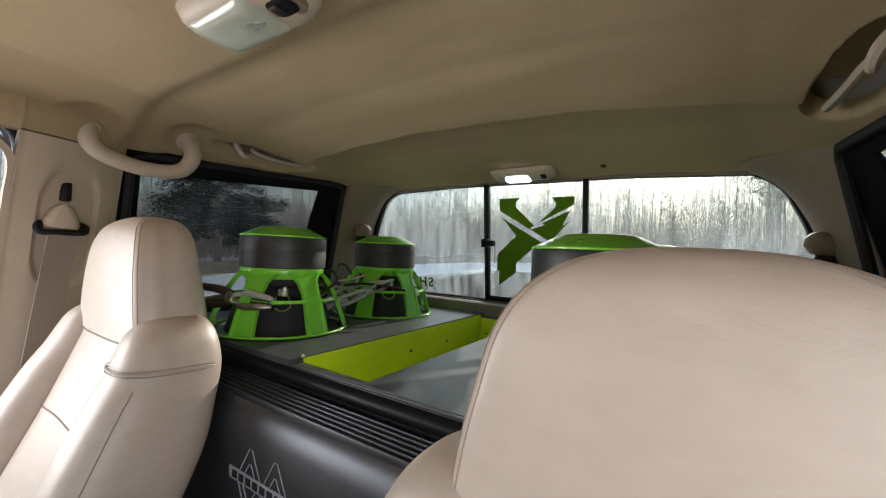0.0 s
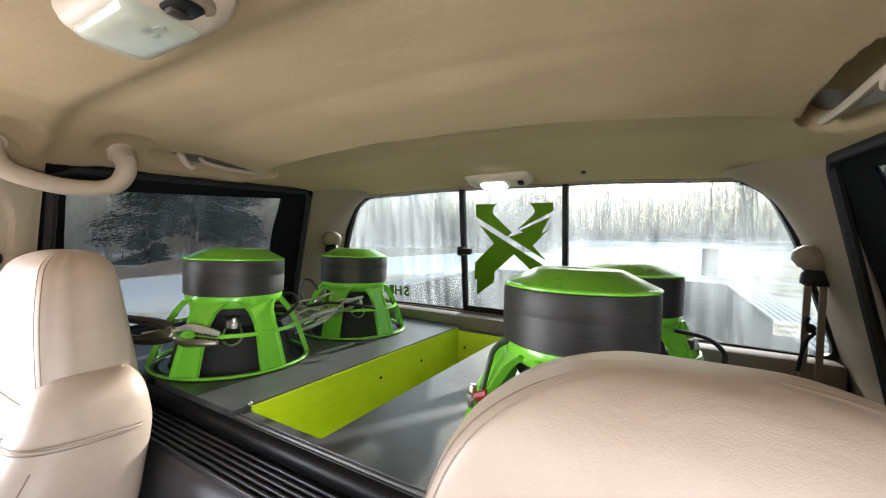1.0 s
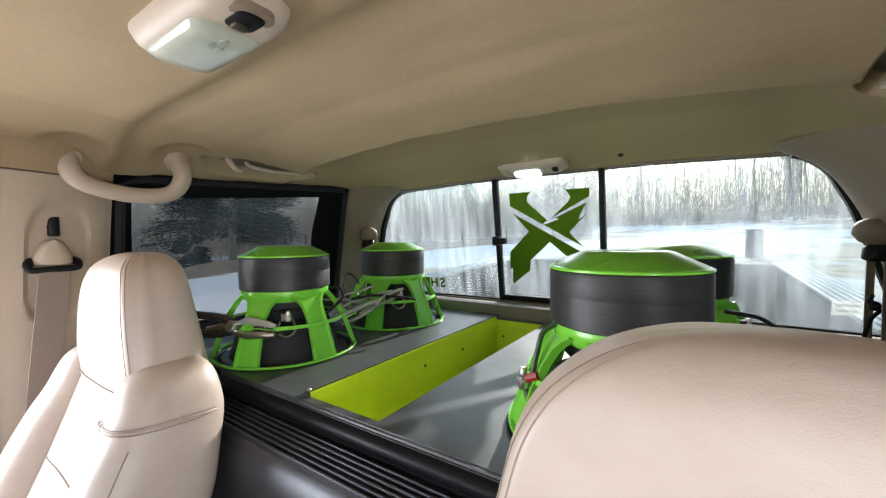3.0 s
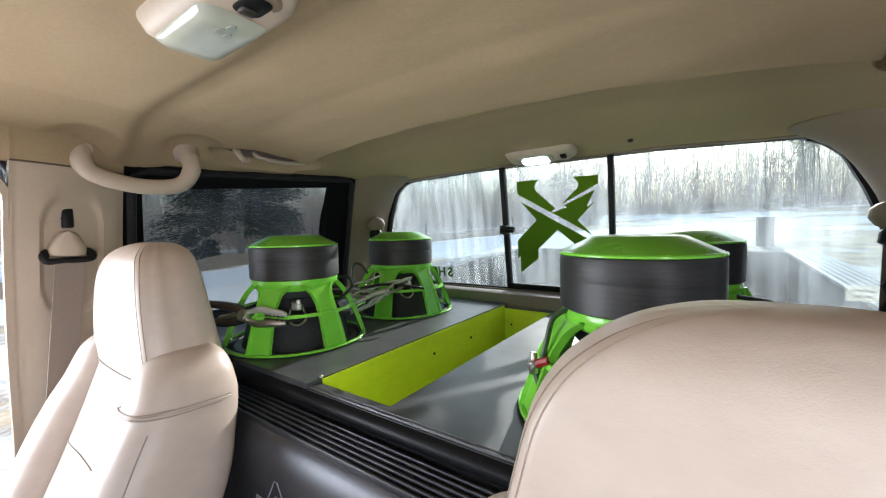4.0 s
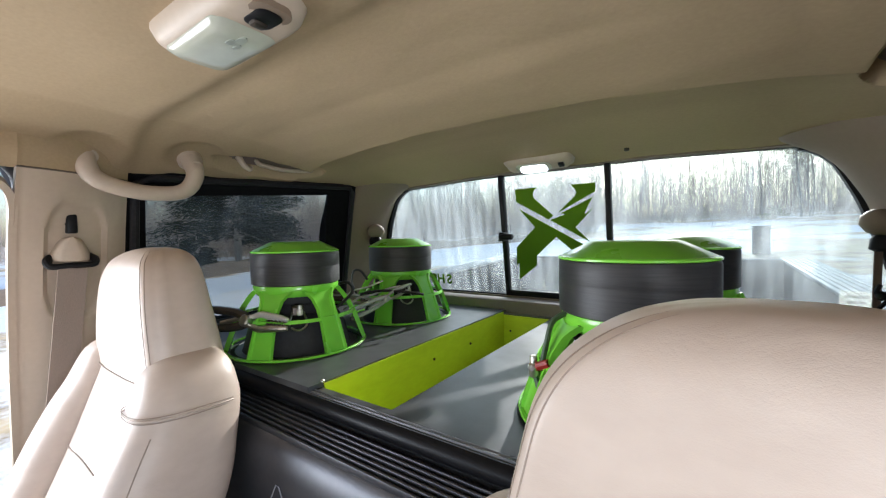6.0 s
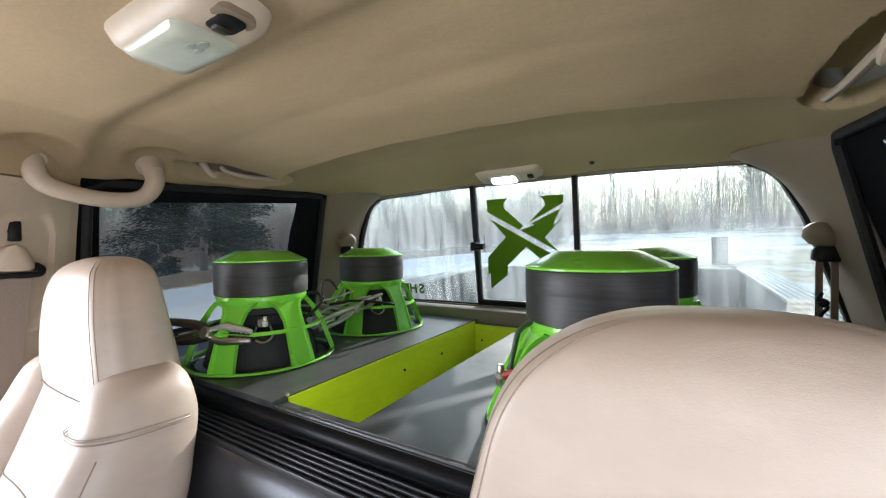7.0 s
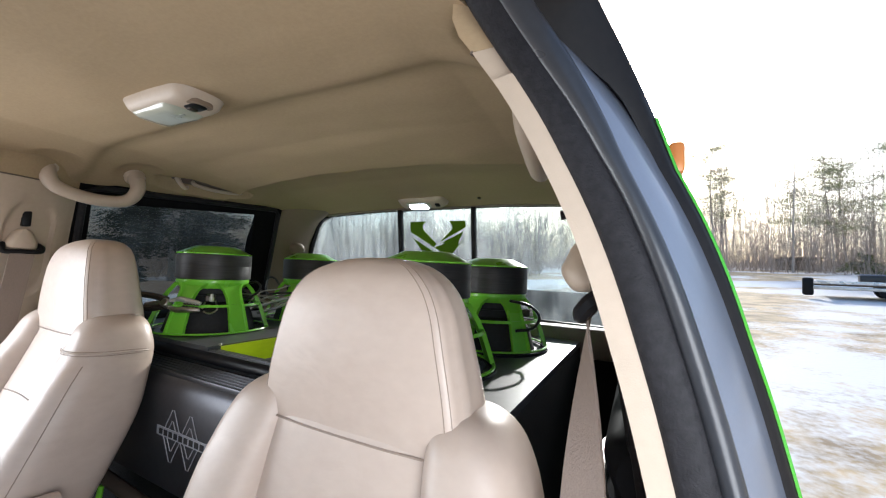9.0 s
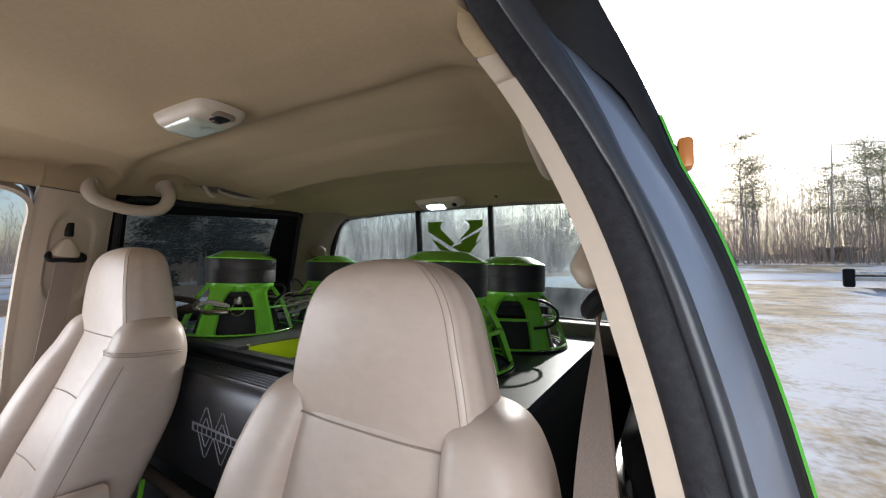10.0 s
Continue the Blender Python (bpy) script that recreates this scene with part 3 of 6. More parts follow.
decal_piece(bm, [(0.752, 1.354), (0.822, 1.354), (0.822, 1.396), (0.752, 1.396)], 0.0008)
part("paper", bm, PALE_FILM, tag, smooth=0)
for a, b, c in ((0.760, 0.805, 1.378), (0.765, 0.800, 1.363)):
    bm = bmesh.new()
    rings(bm, [[(x, glass_y(z) + 0.0165, z) for x, z in ((a, c), (b, c), (b, c + 0.007), (a, c + 0.007))], [(x, glass_y(z) + 0.0172, z) for x, z in ((a, c), (b, c), (b, c + 0.007), (a, c + 0.007))]])
    part("printed_bar", bm, GREY_FILM, tag, smooth=0)


def strip(bm, path, a, b, h0, h1):
    """A strip along the door opening; a, b: how far out it lies; h0, h1: how far it stands towards the opening."""
    loops = []
    for i, (p, o) in enumerate(path):
        p, o = Vector(p), Vector(o).normalized()
        d = (Vector(path[min(i + 1, len(path) - 1)][0]) - Vector(path[max(i - 1, 0)][0])).normalized()
        n = o.cross(d).normalized()
        loops.append([p + o * a + n * h0, p + o * a + n * h1, p + o * b + n * h1, p + o * b + n * h0])
    rings(bm, loops)


def jamb_out(z, a, b):
    """The outer edge of the painted jamb, which runs out to a point under the roof."""
    return b - (b - a) * 0.85 * max(0.0, min(1.0, (z - 1.66) / 0.06))


def slanted(bm, path, a, b, ha, hb, th):
    """The same, but leaning back towards its outer edge."""
    loops = []
    for i, (p, o) in enumerate(path):
        p, o = Vector(p), Vector(o).normalized()
        d = (Vector(path[min(i + 1, len(path) - 1)][0]) - Vector(path[max(i - 1, 0)][0])).normalized()
        n = o.cross(d).normalized()
        q = jamb_out(p.z, a, b)
        w = ha + (hb - ha) * (q - a) / (b - a)
        loops.append([p + o * a + n * (ha + th), p + o * a + n * ha, p + o * (a * 0.6 + q * 0.4) + n * (ha * 0.72 + w * 0.28), p + o * q + n * w, p + o * q + n * (w + th)])
    rings(bm, loops)


def pillar_front(s):
    return 0.41 if s > 0 else 0.400


def opening_path(s):
    """The edge of a front door opening: up the pillar, then forward along the roof."""
    y0 = pillar_front(s) - 0.41
    pts = [((s * pillar_x(z), 0.41 + y0, z), (s, 0, 0)) for z in steps(0.6, 1.60, 20)]
    if s < 0:
        # the passenger opening turns forward in a rounded corner below the headliner
        for z, y, ox, oz in ((1.630, 0.410, 1, 0.1), (1.655, 0.407, 1, 0.25), (1.676, 0.397, 1, 0.5), (1.692, 0.378, 0.9, 0.7), (1.702, 0.350, 0.8, 0.8), (1.707, 0.30, 0.7, 0.9), (1.708, 0.20, 0.6, 1), (1.708, 0.05, 0.6, 1), (1.705, -0.1, 0.6, 1), (1.698, -0.35, 0.6, 1), (1.68, -0.60, 0.6, 1)):
            pts.append(((-pillar_x(z), y + y0, z), (-ox, 0, oz)))
        return pts
    for z, y, ox, oz in ((1.64, 0.410, 1, 0.08), (1.68, 0.409, 1, 0.15), (1.72, 0.405, 1, 0.25), (1.75, 0.396, 1, 0.38), (1.772, 0.375, 1, 0.5), (1.785, 0.335, 0.95, 0.6), (1.79, 0.26, 0.9, 0.7), (1.79, 0.10, 0.85, 0.75), (1.785, -0.1, 0.8, 0.8), (1.772, -0.35, 0.8, 0.8), (1.74, -0.60, 0.8, 0.8)):
        pts.append(((s * interp(z, [(1.60, 0.766), (1.656, 0.735), (1.72, 0.694), (1.75, 0.676), (1.79, 0.660)]), y + y0, z), (s * ox, 0, oz)))
    return pts


def pillar_at(y, z, s=1):
    """Half width of the pillar trim, with the shallow oval recess for the belt guide."""
    v = (y - 0.41) / 0.20
    xf, xr = pillar_x(z) + (0.008 if s > 0 else 0.0), side_x(z) - 0.004
    x = xf + (xr - xf) * v - (0.016 if s < 0 else 0.003) * math.sin(math.pi * max(0.0, min(1, v * 1.05))) ** 0.8
    e = abs((y - 0.505) / 0.058) ** 3 + abs((z - (1.515 if s < 0 else 1.47)) / (0.145 if s < 0 else 0.165)) ** 4
    if e < 1:
        x += 0.014 * min(1.0, (1 - e) * 3)
    return x


def pillar_surface(bm, s, zs):
    grid(bm, zs, steps(pillar_front(s), 0.605, 44), lambda z, y: (s * pillar_at(y, z, s), y, z))
    ex = bmesh.ops.extrude_face_region(bm, geom=bm.faces[:])
    for v in [g for g in ex["geom"] if isinstance(g, bmesh.types.BMVert)]:
        v.co.x += s * 0.03


def door_rear(z, s=1):
    return interp(z, [(0.6, 1.24), (1.30, 1.27), (1.76, 1.372)] if s > 0 else [(0.6, 1.37), (1.30, 1.383), (1.76, 1.385)])


def frame_out(z):
    """How far the outer face of a rear door's window frame lies beyond the glass line."""
    return interp(z, [(1.60, 0.056), (1.70, 0.024), (1.78, 0.012)])


def c_pillar(bm, s):
    def f(z, t):
        xw = interp(z, [(1.10, 0.94), (1.306, 0.886), (1.625, 0.787), (1.733, 0.722), (1.772, 0.655), (1.80, 0.60)])
        a, c = Vector((xw, glass_y(z) - 0.004)), Vector((side_x(z) - 0.004, door_rear(z, s) - 0.001))
        b = Vector((interp(z, [(0.9, 0.90), (1.30, 0.868), (1.45, 0.815), (1.594, 0.750), (1.688, 0.708), (1.735, 0.655), (1.79, 0.570)]), 1.50))
        p = (1 - t) ** 2 * a + 2 * t * (1 - t) * b + t * t * c
        return (s * p.x, p.y, z)
    grid(bm, steps(0.9, 1.79, 36), steps(0, 1, 12), f)
    ex = bmesh.ops.extrude_face_region(bm, geom=bm.faces[:])
    for v in [g for g in ex["geom"] if isinstance(g, bmesh.types.BMVert)]:
        v.co.x += s * 0.03


def glass_top(y):
    return 1.682 + (y - 0.61) * 0.082


for s, side in ((-1, "passenger"), (1, "driver")):
    k = 1 if s < 0 else 2
    bm = bmesh.new()
    pillar_surface(bm, s, steps(0.55, 1.30, 12) + steps(1.305, 1.64, 48) + steps(1.65, 1.718, 4))
    structure(f"pillar_b_{k}", bm, TRIM, "tan moulded trim of the pillar between the doors", "pillar")
    bm = bmesh.new()
    pillar_surface(bm, s, steps(1.7185, 1.80, 4))
    gap_bm = bmesh.new()
    tube(gap_bm, [(s * (pillar_at(y, 1.718, s) - 0.0005), y, 1.7182) for y in steps(pillar_front(s), 0.605, 12)], 0.0022, 6)
    structure(f"trim_gap_{k}", gap_bm, TRIM_DARK, "dark gap between the pillar trim and the headliner", "trim")
    if s < 0:
        # the headliner's edge goes on forward above the passenger opening
        rail = bmesh.new()
        grid(rail, steps(1.7185, 1.80, 6), steps(-0.62, pillar_front(s), 16), lambda z, y: (-pillar_at(pillar_front(s), z, s) + 0.02 * max(0.0, 0.2 - y), y, z))
        ex = bmesh.ops.extrude_face_region(rail, geom=rail.faces[:])
        for v in [g for g in ex["geom"] if isinstance(g, bmesh.types.BMVert)]:
            v.co.x -= 0.03
        structure("ceiling_rail", rail, LINER, "tan cloth edge of the headliner above the door opening", "ceiling")
    structure(f"ceiling_edge_{k}", bm, LINER, "tan cloth edge of the headliner above the pillar", "ceiling")
    bm = bmesh.new()
    c_pillar(bm, s)
    structure(f"pillar_c_{k}", bm, BROWN_SHADED_TRIM, "brownish tan moulded trim of the rear pillar, darkened for dim light", "pillar")
    path = opening_path(s)
    fine = spline([p for p, o in path], 3)
    path = [(fine[i], Vector(path[i // 3][1]).lerp(Vector(path[min(len(path) - 1, i // 3 + 1)][1]), i % 3 / 3)) for i in range(len(fine))]
    n = s
    tuck = Vector((0, 0, 0)) if s > 0 else Vector((0, 0.020, 0.018))
    bm = bmesh.new()
    strip(bm, path[:67] if s > 0 else path, 0.006 if s > 0 else -0.002, 0.0255, -0.006 * n, 0.007 * n)
    structure(f"trim_opening_{k}", bm, TRIM, "tan edge trim round the front door opening", "trim")
    bm = bmesh.new()
    loops = []
    for i, (p, o) in enumerate(path):
        p, o = Vector(p), Vector(o).normalized()
        d = (Vector(path[min(i + 1, len(path) - 1)][0]) - Vector(path[max(i - 1, 0)][0])).normalized()
        nn = o.cross(d).normalized() * n
        loops.append([p + o * (0.0405 + 0.0160 * math.copysign(abs(math.cos(a)) ** 0.7, math.cos(a))) + nn * 0.013 * math.copysign(abs(math.sin(a)) ** 0.7, math.sin(a)) + tuck for a in [2 * math.pi * j / 16 for j in range(16)]])
    rings(bm, loops)
    structure(f"door_seal_{k}", bm, RUBBER, "textured black rubber seal round the front door opening", "seal")
    bm = bmesh.new()
    loops = []
    for i, (p, o) in enumerate(path):
        p, o = Vector(p), Vector(o).normalized()
        d = (Vector(path[min(i + 1, len(path) - 1)][0]) - Vector(path[max(i - 1, 0)][0])).normalized()
        nn = o.cross(d).normalized() * n
        loops.append([p + o * (0.0615 + (0.0085 + 0.006 * max(0.0, min(1.0, (p.z - 1.58) / 0.10))) * math.cos(a)) + nn * (0.004 + 0.010 * math.sin(a)) + tuck for a in [2 * math.pi * j / 12 for j in range(12)]])
    rings(bm, loops)
    structure(f"seal_bead_{k}", bm, SEAL_SMOOTH, "smooth black bead beside the door seal", "seal")
    bm = bmesh.new()
    slanted(bm, path[:73], 0.0670, 0.100, -0.004 * n, -0.056 * n, -0.012 * n)
    structure(f"door_jamb_{k}", bm, SLATE_PAINT, "slate blue painted metal door jamb", "jamb")
    bm = bmesh.new()
    loops, green = [], []
    for i, (p, o) in enumerate(path[:85]):
        p, o = Vector(p), Vector(o).normalized()
        d = (Vector(path[min(i + 1, len(path) - 1)][0]) - Vector(path[max(i - 1, 0)][0])).normalized()
        nn = o.cross(d).normalized() * n
        b = interp(p.z, [(1.45, 0.1105), (1.60, 0.1145), (1.69, 0.124), (1.74, 0.128), (1.79, 0.116)])
        a = jamb_out(p.z, 0.067, 0.100) - 0.0005
        near = interp(p.z, [(1.62, 0.056), (1.74, 0.018)])
        loops.append([p + o * a - nn * 0.088, p + o * a - nn * near, p + o * (a * 0.4 + b * 0.6) - nn * (near + 0.004), p + o * b - nn * (near + 0.014), p + o * b - nn * 0.088])
        if p.z < 1.652:
            green.append([p + o * q - nn * h for q, h in ((b - 0.0005, near + 0.030), (b - 0.0005, near + 0.012), (b + 0.0022, near + 0.014), (b + 0.0022, near + 0.030))])
    rings(bm, loops)
    structure(f"door_edge_{k}", bm, DOOR_EDGE, "black edge of the closed rear door and roof rail", "trim")
    bm = bmesh.new()
    rings(bm, green)
    structure(f"body_edge_{k}", bm, BODY_GREEN, "bright green painted edge of the truck body", "trim")

    # rear door, closed: window frame, glass, door card
    door = tagged(thing(f"door_{k}", f"closed rear door on the {side} side with a smoked window", "door"), kind="structure")
    outer = [(0.600, 0.60), (0.600, 1.775), (door_rear(1.76, s), 1.80), (door_rear(0.6, s), 0.60)]
    r0, r1 = (1.245, 1.135) if s > 0 else (1.254, 1.296)
    inner = [(0.668, 1.300), (0.650, glass_top(0.650)), (r0, glass_top(r0)), (r1, 1.300)]
    of, inn = [], []
    for i in range(4):
        for t in steps(0, 1, 8)[:-1]:
            of.append(tuple(Vector(outer[i]).lerp(Vector(outer[(i + 1) % 4]), t)))
            inn.append(tuple(Vector(inner[i]).lerp(Vector(inner[(i + 1) % 4]), t)))
    bm = bmesh.new()
    hoop(bm, ([(s * (side_x(z) - 0.002), y, z) for y, z in of], [(s * (side_x(z) + frame_out(z)), y, z) for y, z in of]),
         ([(s * (side_x(z) + 0.012), y, z) for y, z in inn], [(s * (side_x(z) + frame_out(z)), y, z) for y, z in inn]))
    part("window_frame", bm, MATTE, door)
    bm = bmesh.new()
    tube(bm, [(s * (side_x(z) - 0.002), y, z) for y, z in ((0.622, 1.1), (0.622, 1.715), (0.66, 1.732), (door_rear(1.76, s) - 0.04, 1.770), (door_rear(1.76, s) - 0.018, 1.75), (door_rear(1.1, s) - 0.016, 1.1))], 0.011, 8)
    part("weatherstrip", bm, RUBBER, door)
    bm = bmesh.new()
    rings(bm, [[(s * (side_x(z) + frame_out(z) - dx), y, z) for y, z in inn] for dx in (0.006, 0.003)])
    part("pane", bm, TINTED, door, smooth=0)
    if s > 0:
        # smoked rain visor outside, along the top of the window
        bm = bmesh.new()
        rings(bm, [[(s * (side_x(glass_top(y)) + 0.020 + dx), y, glass_top(y) - dz) for dx, dz in ((0.0, -0.03), (0.030, 0.020), (0.042, 0.075), (0.039, 0.075), (0.027, 0.020), (-0.003, -0.03))] for y in steps(0.66, 1.215, 8)])
        part("rain_visor", bm, VISOR, door, "smoked plastic rain visor")
    bm = bmesh.new()
    prof = [(0.868, 1.300), (0.845, 1.302), (0.815, 1.290), (0.806, 1.262), (0.822, 1.225), (0.826, 1.10), (0.780, 1.05), (0.775, 0.98), (0.83, 0.95), (0.83, 0.60), (0.868, 0.60)]
    prof = fillet(prof, 0.022, 4)
    rings(bm, [[(s * (x + 0.03 * (1 - w)), y, z - 0.02 * (1 - w)) for x, z in prof] for y, w in ((0.615, 0.4), (0.63, 0.8), (0.66, 1.0), (0.85, 1.0), (1.05, 1.0), (1.10, 0.9))])
    part("door_card", bm, CARD, door, "dark grey moulded door card")
    bm = bmesh.new()
    tube(bm, spline([(s * 0.812, 0.66, 1.185), (s * 0.800, 0.72, 1.205), (s * 0.800, 0.86, 1.20), (s * 0.812, 0.93, 1.175)], 6), 0.008, 8, 0.6)
    part("door_pull", bm, STEEL, door, "bright metal door pull")
    bm = bmesh.new()
    cube(bm, *sorted((s * 0.915, s * 0.93)), 0.575, 1.66, 0.55, 1.28, 0.004)
    part("outer_skin", bm, BODY_GREEN, door, "green painted outer skin")
    # body side behind the rear door, up to the rear corner of the cab
    bm = bmesh.new()
    cube(bm, *sorted((s * 0.90, s * 0.935)), 1.36, 1.70, 0.55, 1.30, 0.004)
    structure(f"wall_side_{k}", bm, BODY_GREEN, "green painted rear corner of the cab", "wall")
    # frame of the windscreen
    bm = bmesh.new()
    tube(bm, [(s * 0.88, -1.0, 1.10), (s * 0.80, -0.82, 1.45), (s * 0.72, -0.62, 1.76)], 0.045, 8)
    structure(f"pillar_a_{k}", bm, TRIM, "tan plain windscreen pillar", "pillar")
bm = bmesh.new()
cube(bm, -0.72, 0.72, -0.66, -0.58, 1.76, 1.88, 0.02)
structure("wall_header", bm, TRIM, "plain tan header above the windscreen", "wall")

# ---- sound system: box, amplifier, four inverted woofers ----
BX0, BX1, BY0, BY1, BZ = -0.80, 0.655, 0.695, 1.60, 1.262
PX0, PX1, PY0, PY1 = -0.166, 0.018, 0.728, 1.552
enclosure = thing("speaker_box", "charcoal painted speaker box with an open lime green port", "speaker box", loc=(0, 0, 0.55))


def local(bm, z=0.55):
    bmesh.ops.translate(bm, verts=bm.verts, vec=(0, 0, -z))
    return bm


for nm, a in (("top_panel", (BX0, PX0, BY0, BY1)), ("top_panel", (PX1, BX1, BY0, BY1)), ("top_panel", (PX0, PX1, PY1, BY1)), ("top_panel", (PX0, PX1, BY0, PY0))):
    bm = bmesh.new()
    cube(bm, a[0], a[1], a[2], a[3], BZ - 0.019, BZ + (0.011 if a[1] == PX0 else 0.0))
    part(nm, local(bm), BOX_PAINT, enclosure, smooth=0)
for a in ((PX0 - 0.012, PX0 + 0.0025, PY0 + 0.0025, PY1 - 0.0025, BZ + 0.0075), (PX1 - 0.0025, PX1 + 0.012, PY0 + 0.0025, PY1 - 0.0025, BZ - 0.0035), (PX0 - 0.012, PX1 + 0.012, PY1 - 0.0025, PY1 + 0.012, BZ - 0.0035), (PX0 - 0.012, PX1 + 0.012, PY0 - 0.012, PY0 + 0.0025, BZ - 0.0035)):
    bm = bmesh.new()
    cube(bm, *a[:4], 0.80, a[4])
    part("port_wall", local(bm), LIME, enclosure, "lime green painted port wall", 0)
bm = bmesh.new()
cube(bm, PX0, PX1, PY0, PY1, 0.80, 0.81)
part("port_floor", local(bm), LIME, enclosure, "lime green painted port floor", 0)
for nm, a in (("side_panel", (BX1 - 0.019, BX1, BY0 + 0.02, BY1)), ("side_panel", (BX0, BX0 + 0.019, BY0 + 0.02, BY1)), ("front_panel", (BX0, BX1, BY0 + 0.001, BY0 + 0.02)), ("back_panel", (BX0, BX1, BY1 - 0.02, BY1 - 0.001))):
    bm = bmesh.new()
    cube(bm, *a, 0.55, BZ - 0.0195)
    part(nm, local(bm), CARPET, enclosure, smooth=0)
# padded edge along the front, with a thin bead behind it
bm = bmesh.new()
prof = [(BY0 + 0.004, BZ - 0.001), (BY0 - 0.006, BZ - 0.002), (BY0 - 0.013, BZ - 0.008), (BY0 - 0.016, BZ - 0.016), (BY0 - 0.013, BZ - 0.025), (BY0 - 0.006, BZ - 0.030), (BY0 + 0.0005, BZ - 0.030)]
rings(bm, [[(x, y, z) for y, z in prof] for x in steps(BX0, BX1, 20)])
part("front_edge", local(bm), BLACK, enclosure, "rounded black edge along the front")
for y in (BY0 + 0.006, BY0 + 0.014):
    bm = bmesh.new()
    tube(bm, [(BX0, y, BZ + 0.0005), (BX1, y, BZ + 0.0005)], 0.0028, 6)
    part("edge_bead", local(bm), BOX_PAINT, enclosure)
bm = bmesh.new()
bmesh.ops.create_uvsphere(bm, u_segments=10, v_segments=6, radius=0.0045)
bmesh.ops.translate(bm, verts=bm.verts, vec=(PX0 - 0.003, PY0 + 0.002, BZ + 0.011))
part("bolt_head", local(bm), STEEL, enclosure, "bright metal bolt head")
for x, y, z in ((PX0 + 0.0035, 1.10, 1.215), (PX0 + 0.0035, 1.30, 1.21), (PX0 + 0.03, PY1 - 0.0035, 1.20)):
    bm = bmesh.new()
    bmesh.ops.create_uvsphere(bm, u_segments=8, v_segments=6, radius=0.004)
    bmesh.ops.translate(bm, verts=bm.verts, vec=(x, y, z))
    part("screw_head", local(bm), DARK_STEEL, enclosure)

AX0, AX1, AY, AZ = -0.60, 0.42, 0.608, 1.212
amp = thing("amplifier", "long black ribbed amplifier fixed to the front of the speaker box", "amplifier", loc=(0, 0, 0.94))
bm = bmesh.new()
prof = [(0.692, AZ + 0.010), (0.640, AZ), (0.626, AZ - 0.006), (0.614, AZ - 0.022), (AY, AZ - 0.05), (AY, 0.96), (0.616, 0.945), (0.692, 0.945)]
rings(bm, [[(x, y, z) for y, z in prof] for x in steps(AX0, AX1, 4)])
part("body", local(bm, 0.94), AMP_PAINT, amp)
for i in range(6):
    bm = bmesh.new()
    y = 0.630 + i * 0.0100
    cube(bm, AX0, AX1, y - 0.0026, y + 0.0026, AZ - 0.006 + 0.0015 * i, AZ + 0.0065 + 0.0018 * i, 0.0018)
    part("rib", local(bm, 0.94), AMP_PAINT, amp)
bm = bmesh.new()
cube(bm, AX0 - 0.012, AX0, AY, 0.692, 0.945, AZ + 0.008, 0.003)
part("end_cap", local(bm, 0.94), BLACK, amp)
bm = bmesh.new()
cube(bm, AX1, AX1 + 0.012, AY, 0.692, 0.945, AZ + 0.008, 0.003)
part("end_cap", local(bm, 0.94), BLACK, amp)


# line emblem on the front: nested chevrons above and below a barred plate
EX, EZ = -0.100, 1.080
for up in (1, -1):
    for cx in (-0.036, 0.036):
        for w, h in ((0.034, 0.060), (0.019, 0.034)):
            bm = bmesh.new()
            tube(bm, [(EX + cx - w, AY - 0.0012, EZ + up * 0.008), (EX + cx - w * 0.12, AY - 0.0012, EZ + up * h), (EX + cx + w * 0.12, AY - 0.0012, EZ + up * h), (EX + cx + w, AY - 0.0012, EZ + up * 0.008)], 0.0011, 6)
            part("emblem_line", local(bm, 0.94), SILVER_PRINT, amp)
tilt = pose(EX + 0.006, AY - 0.003, EZ + 0.004, 0, 0, 0)
bm = bmesh.new()
cube(bm, -0.105, 0.105, 0, 0.002, -0.011, 0.011, 0.0006, 1, tilt)
part("name_plate", local(bm, 0.94), SILVER_PRINT, amp, "silver name plate with dark bars", 0)
for i in range(9):
    bm = bmesh.new()
    x = -0.092 + i * 0.021
    cube(bm, x, x + 0.014, -0.0012, 0.001, -0.0065, 0.0065, 0, 1, tilt)
    part("plate_bar", local(bm, 0.94), DARK_PRINT, amp, smooth=0)


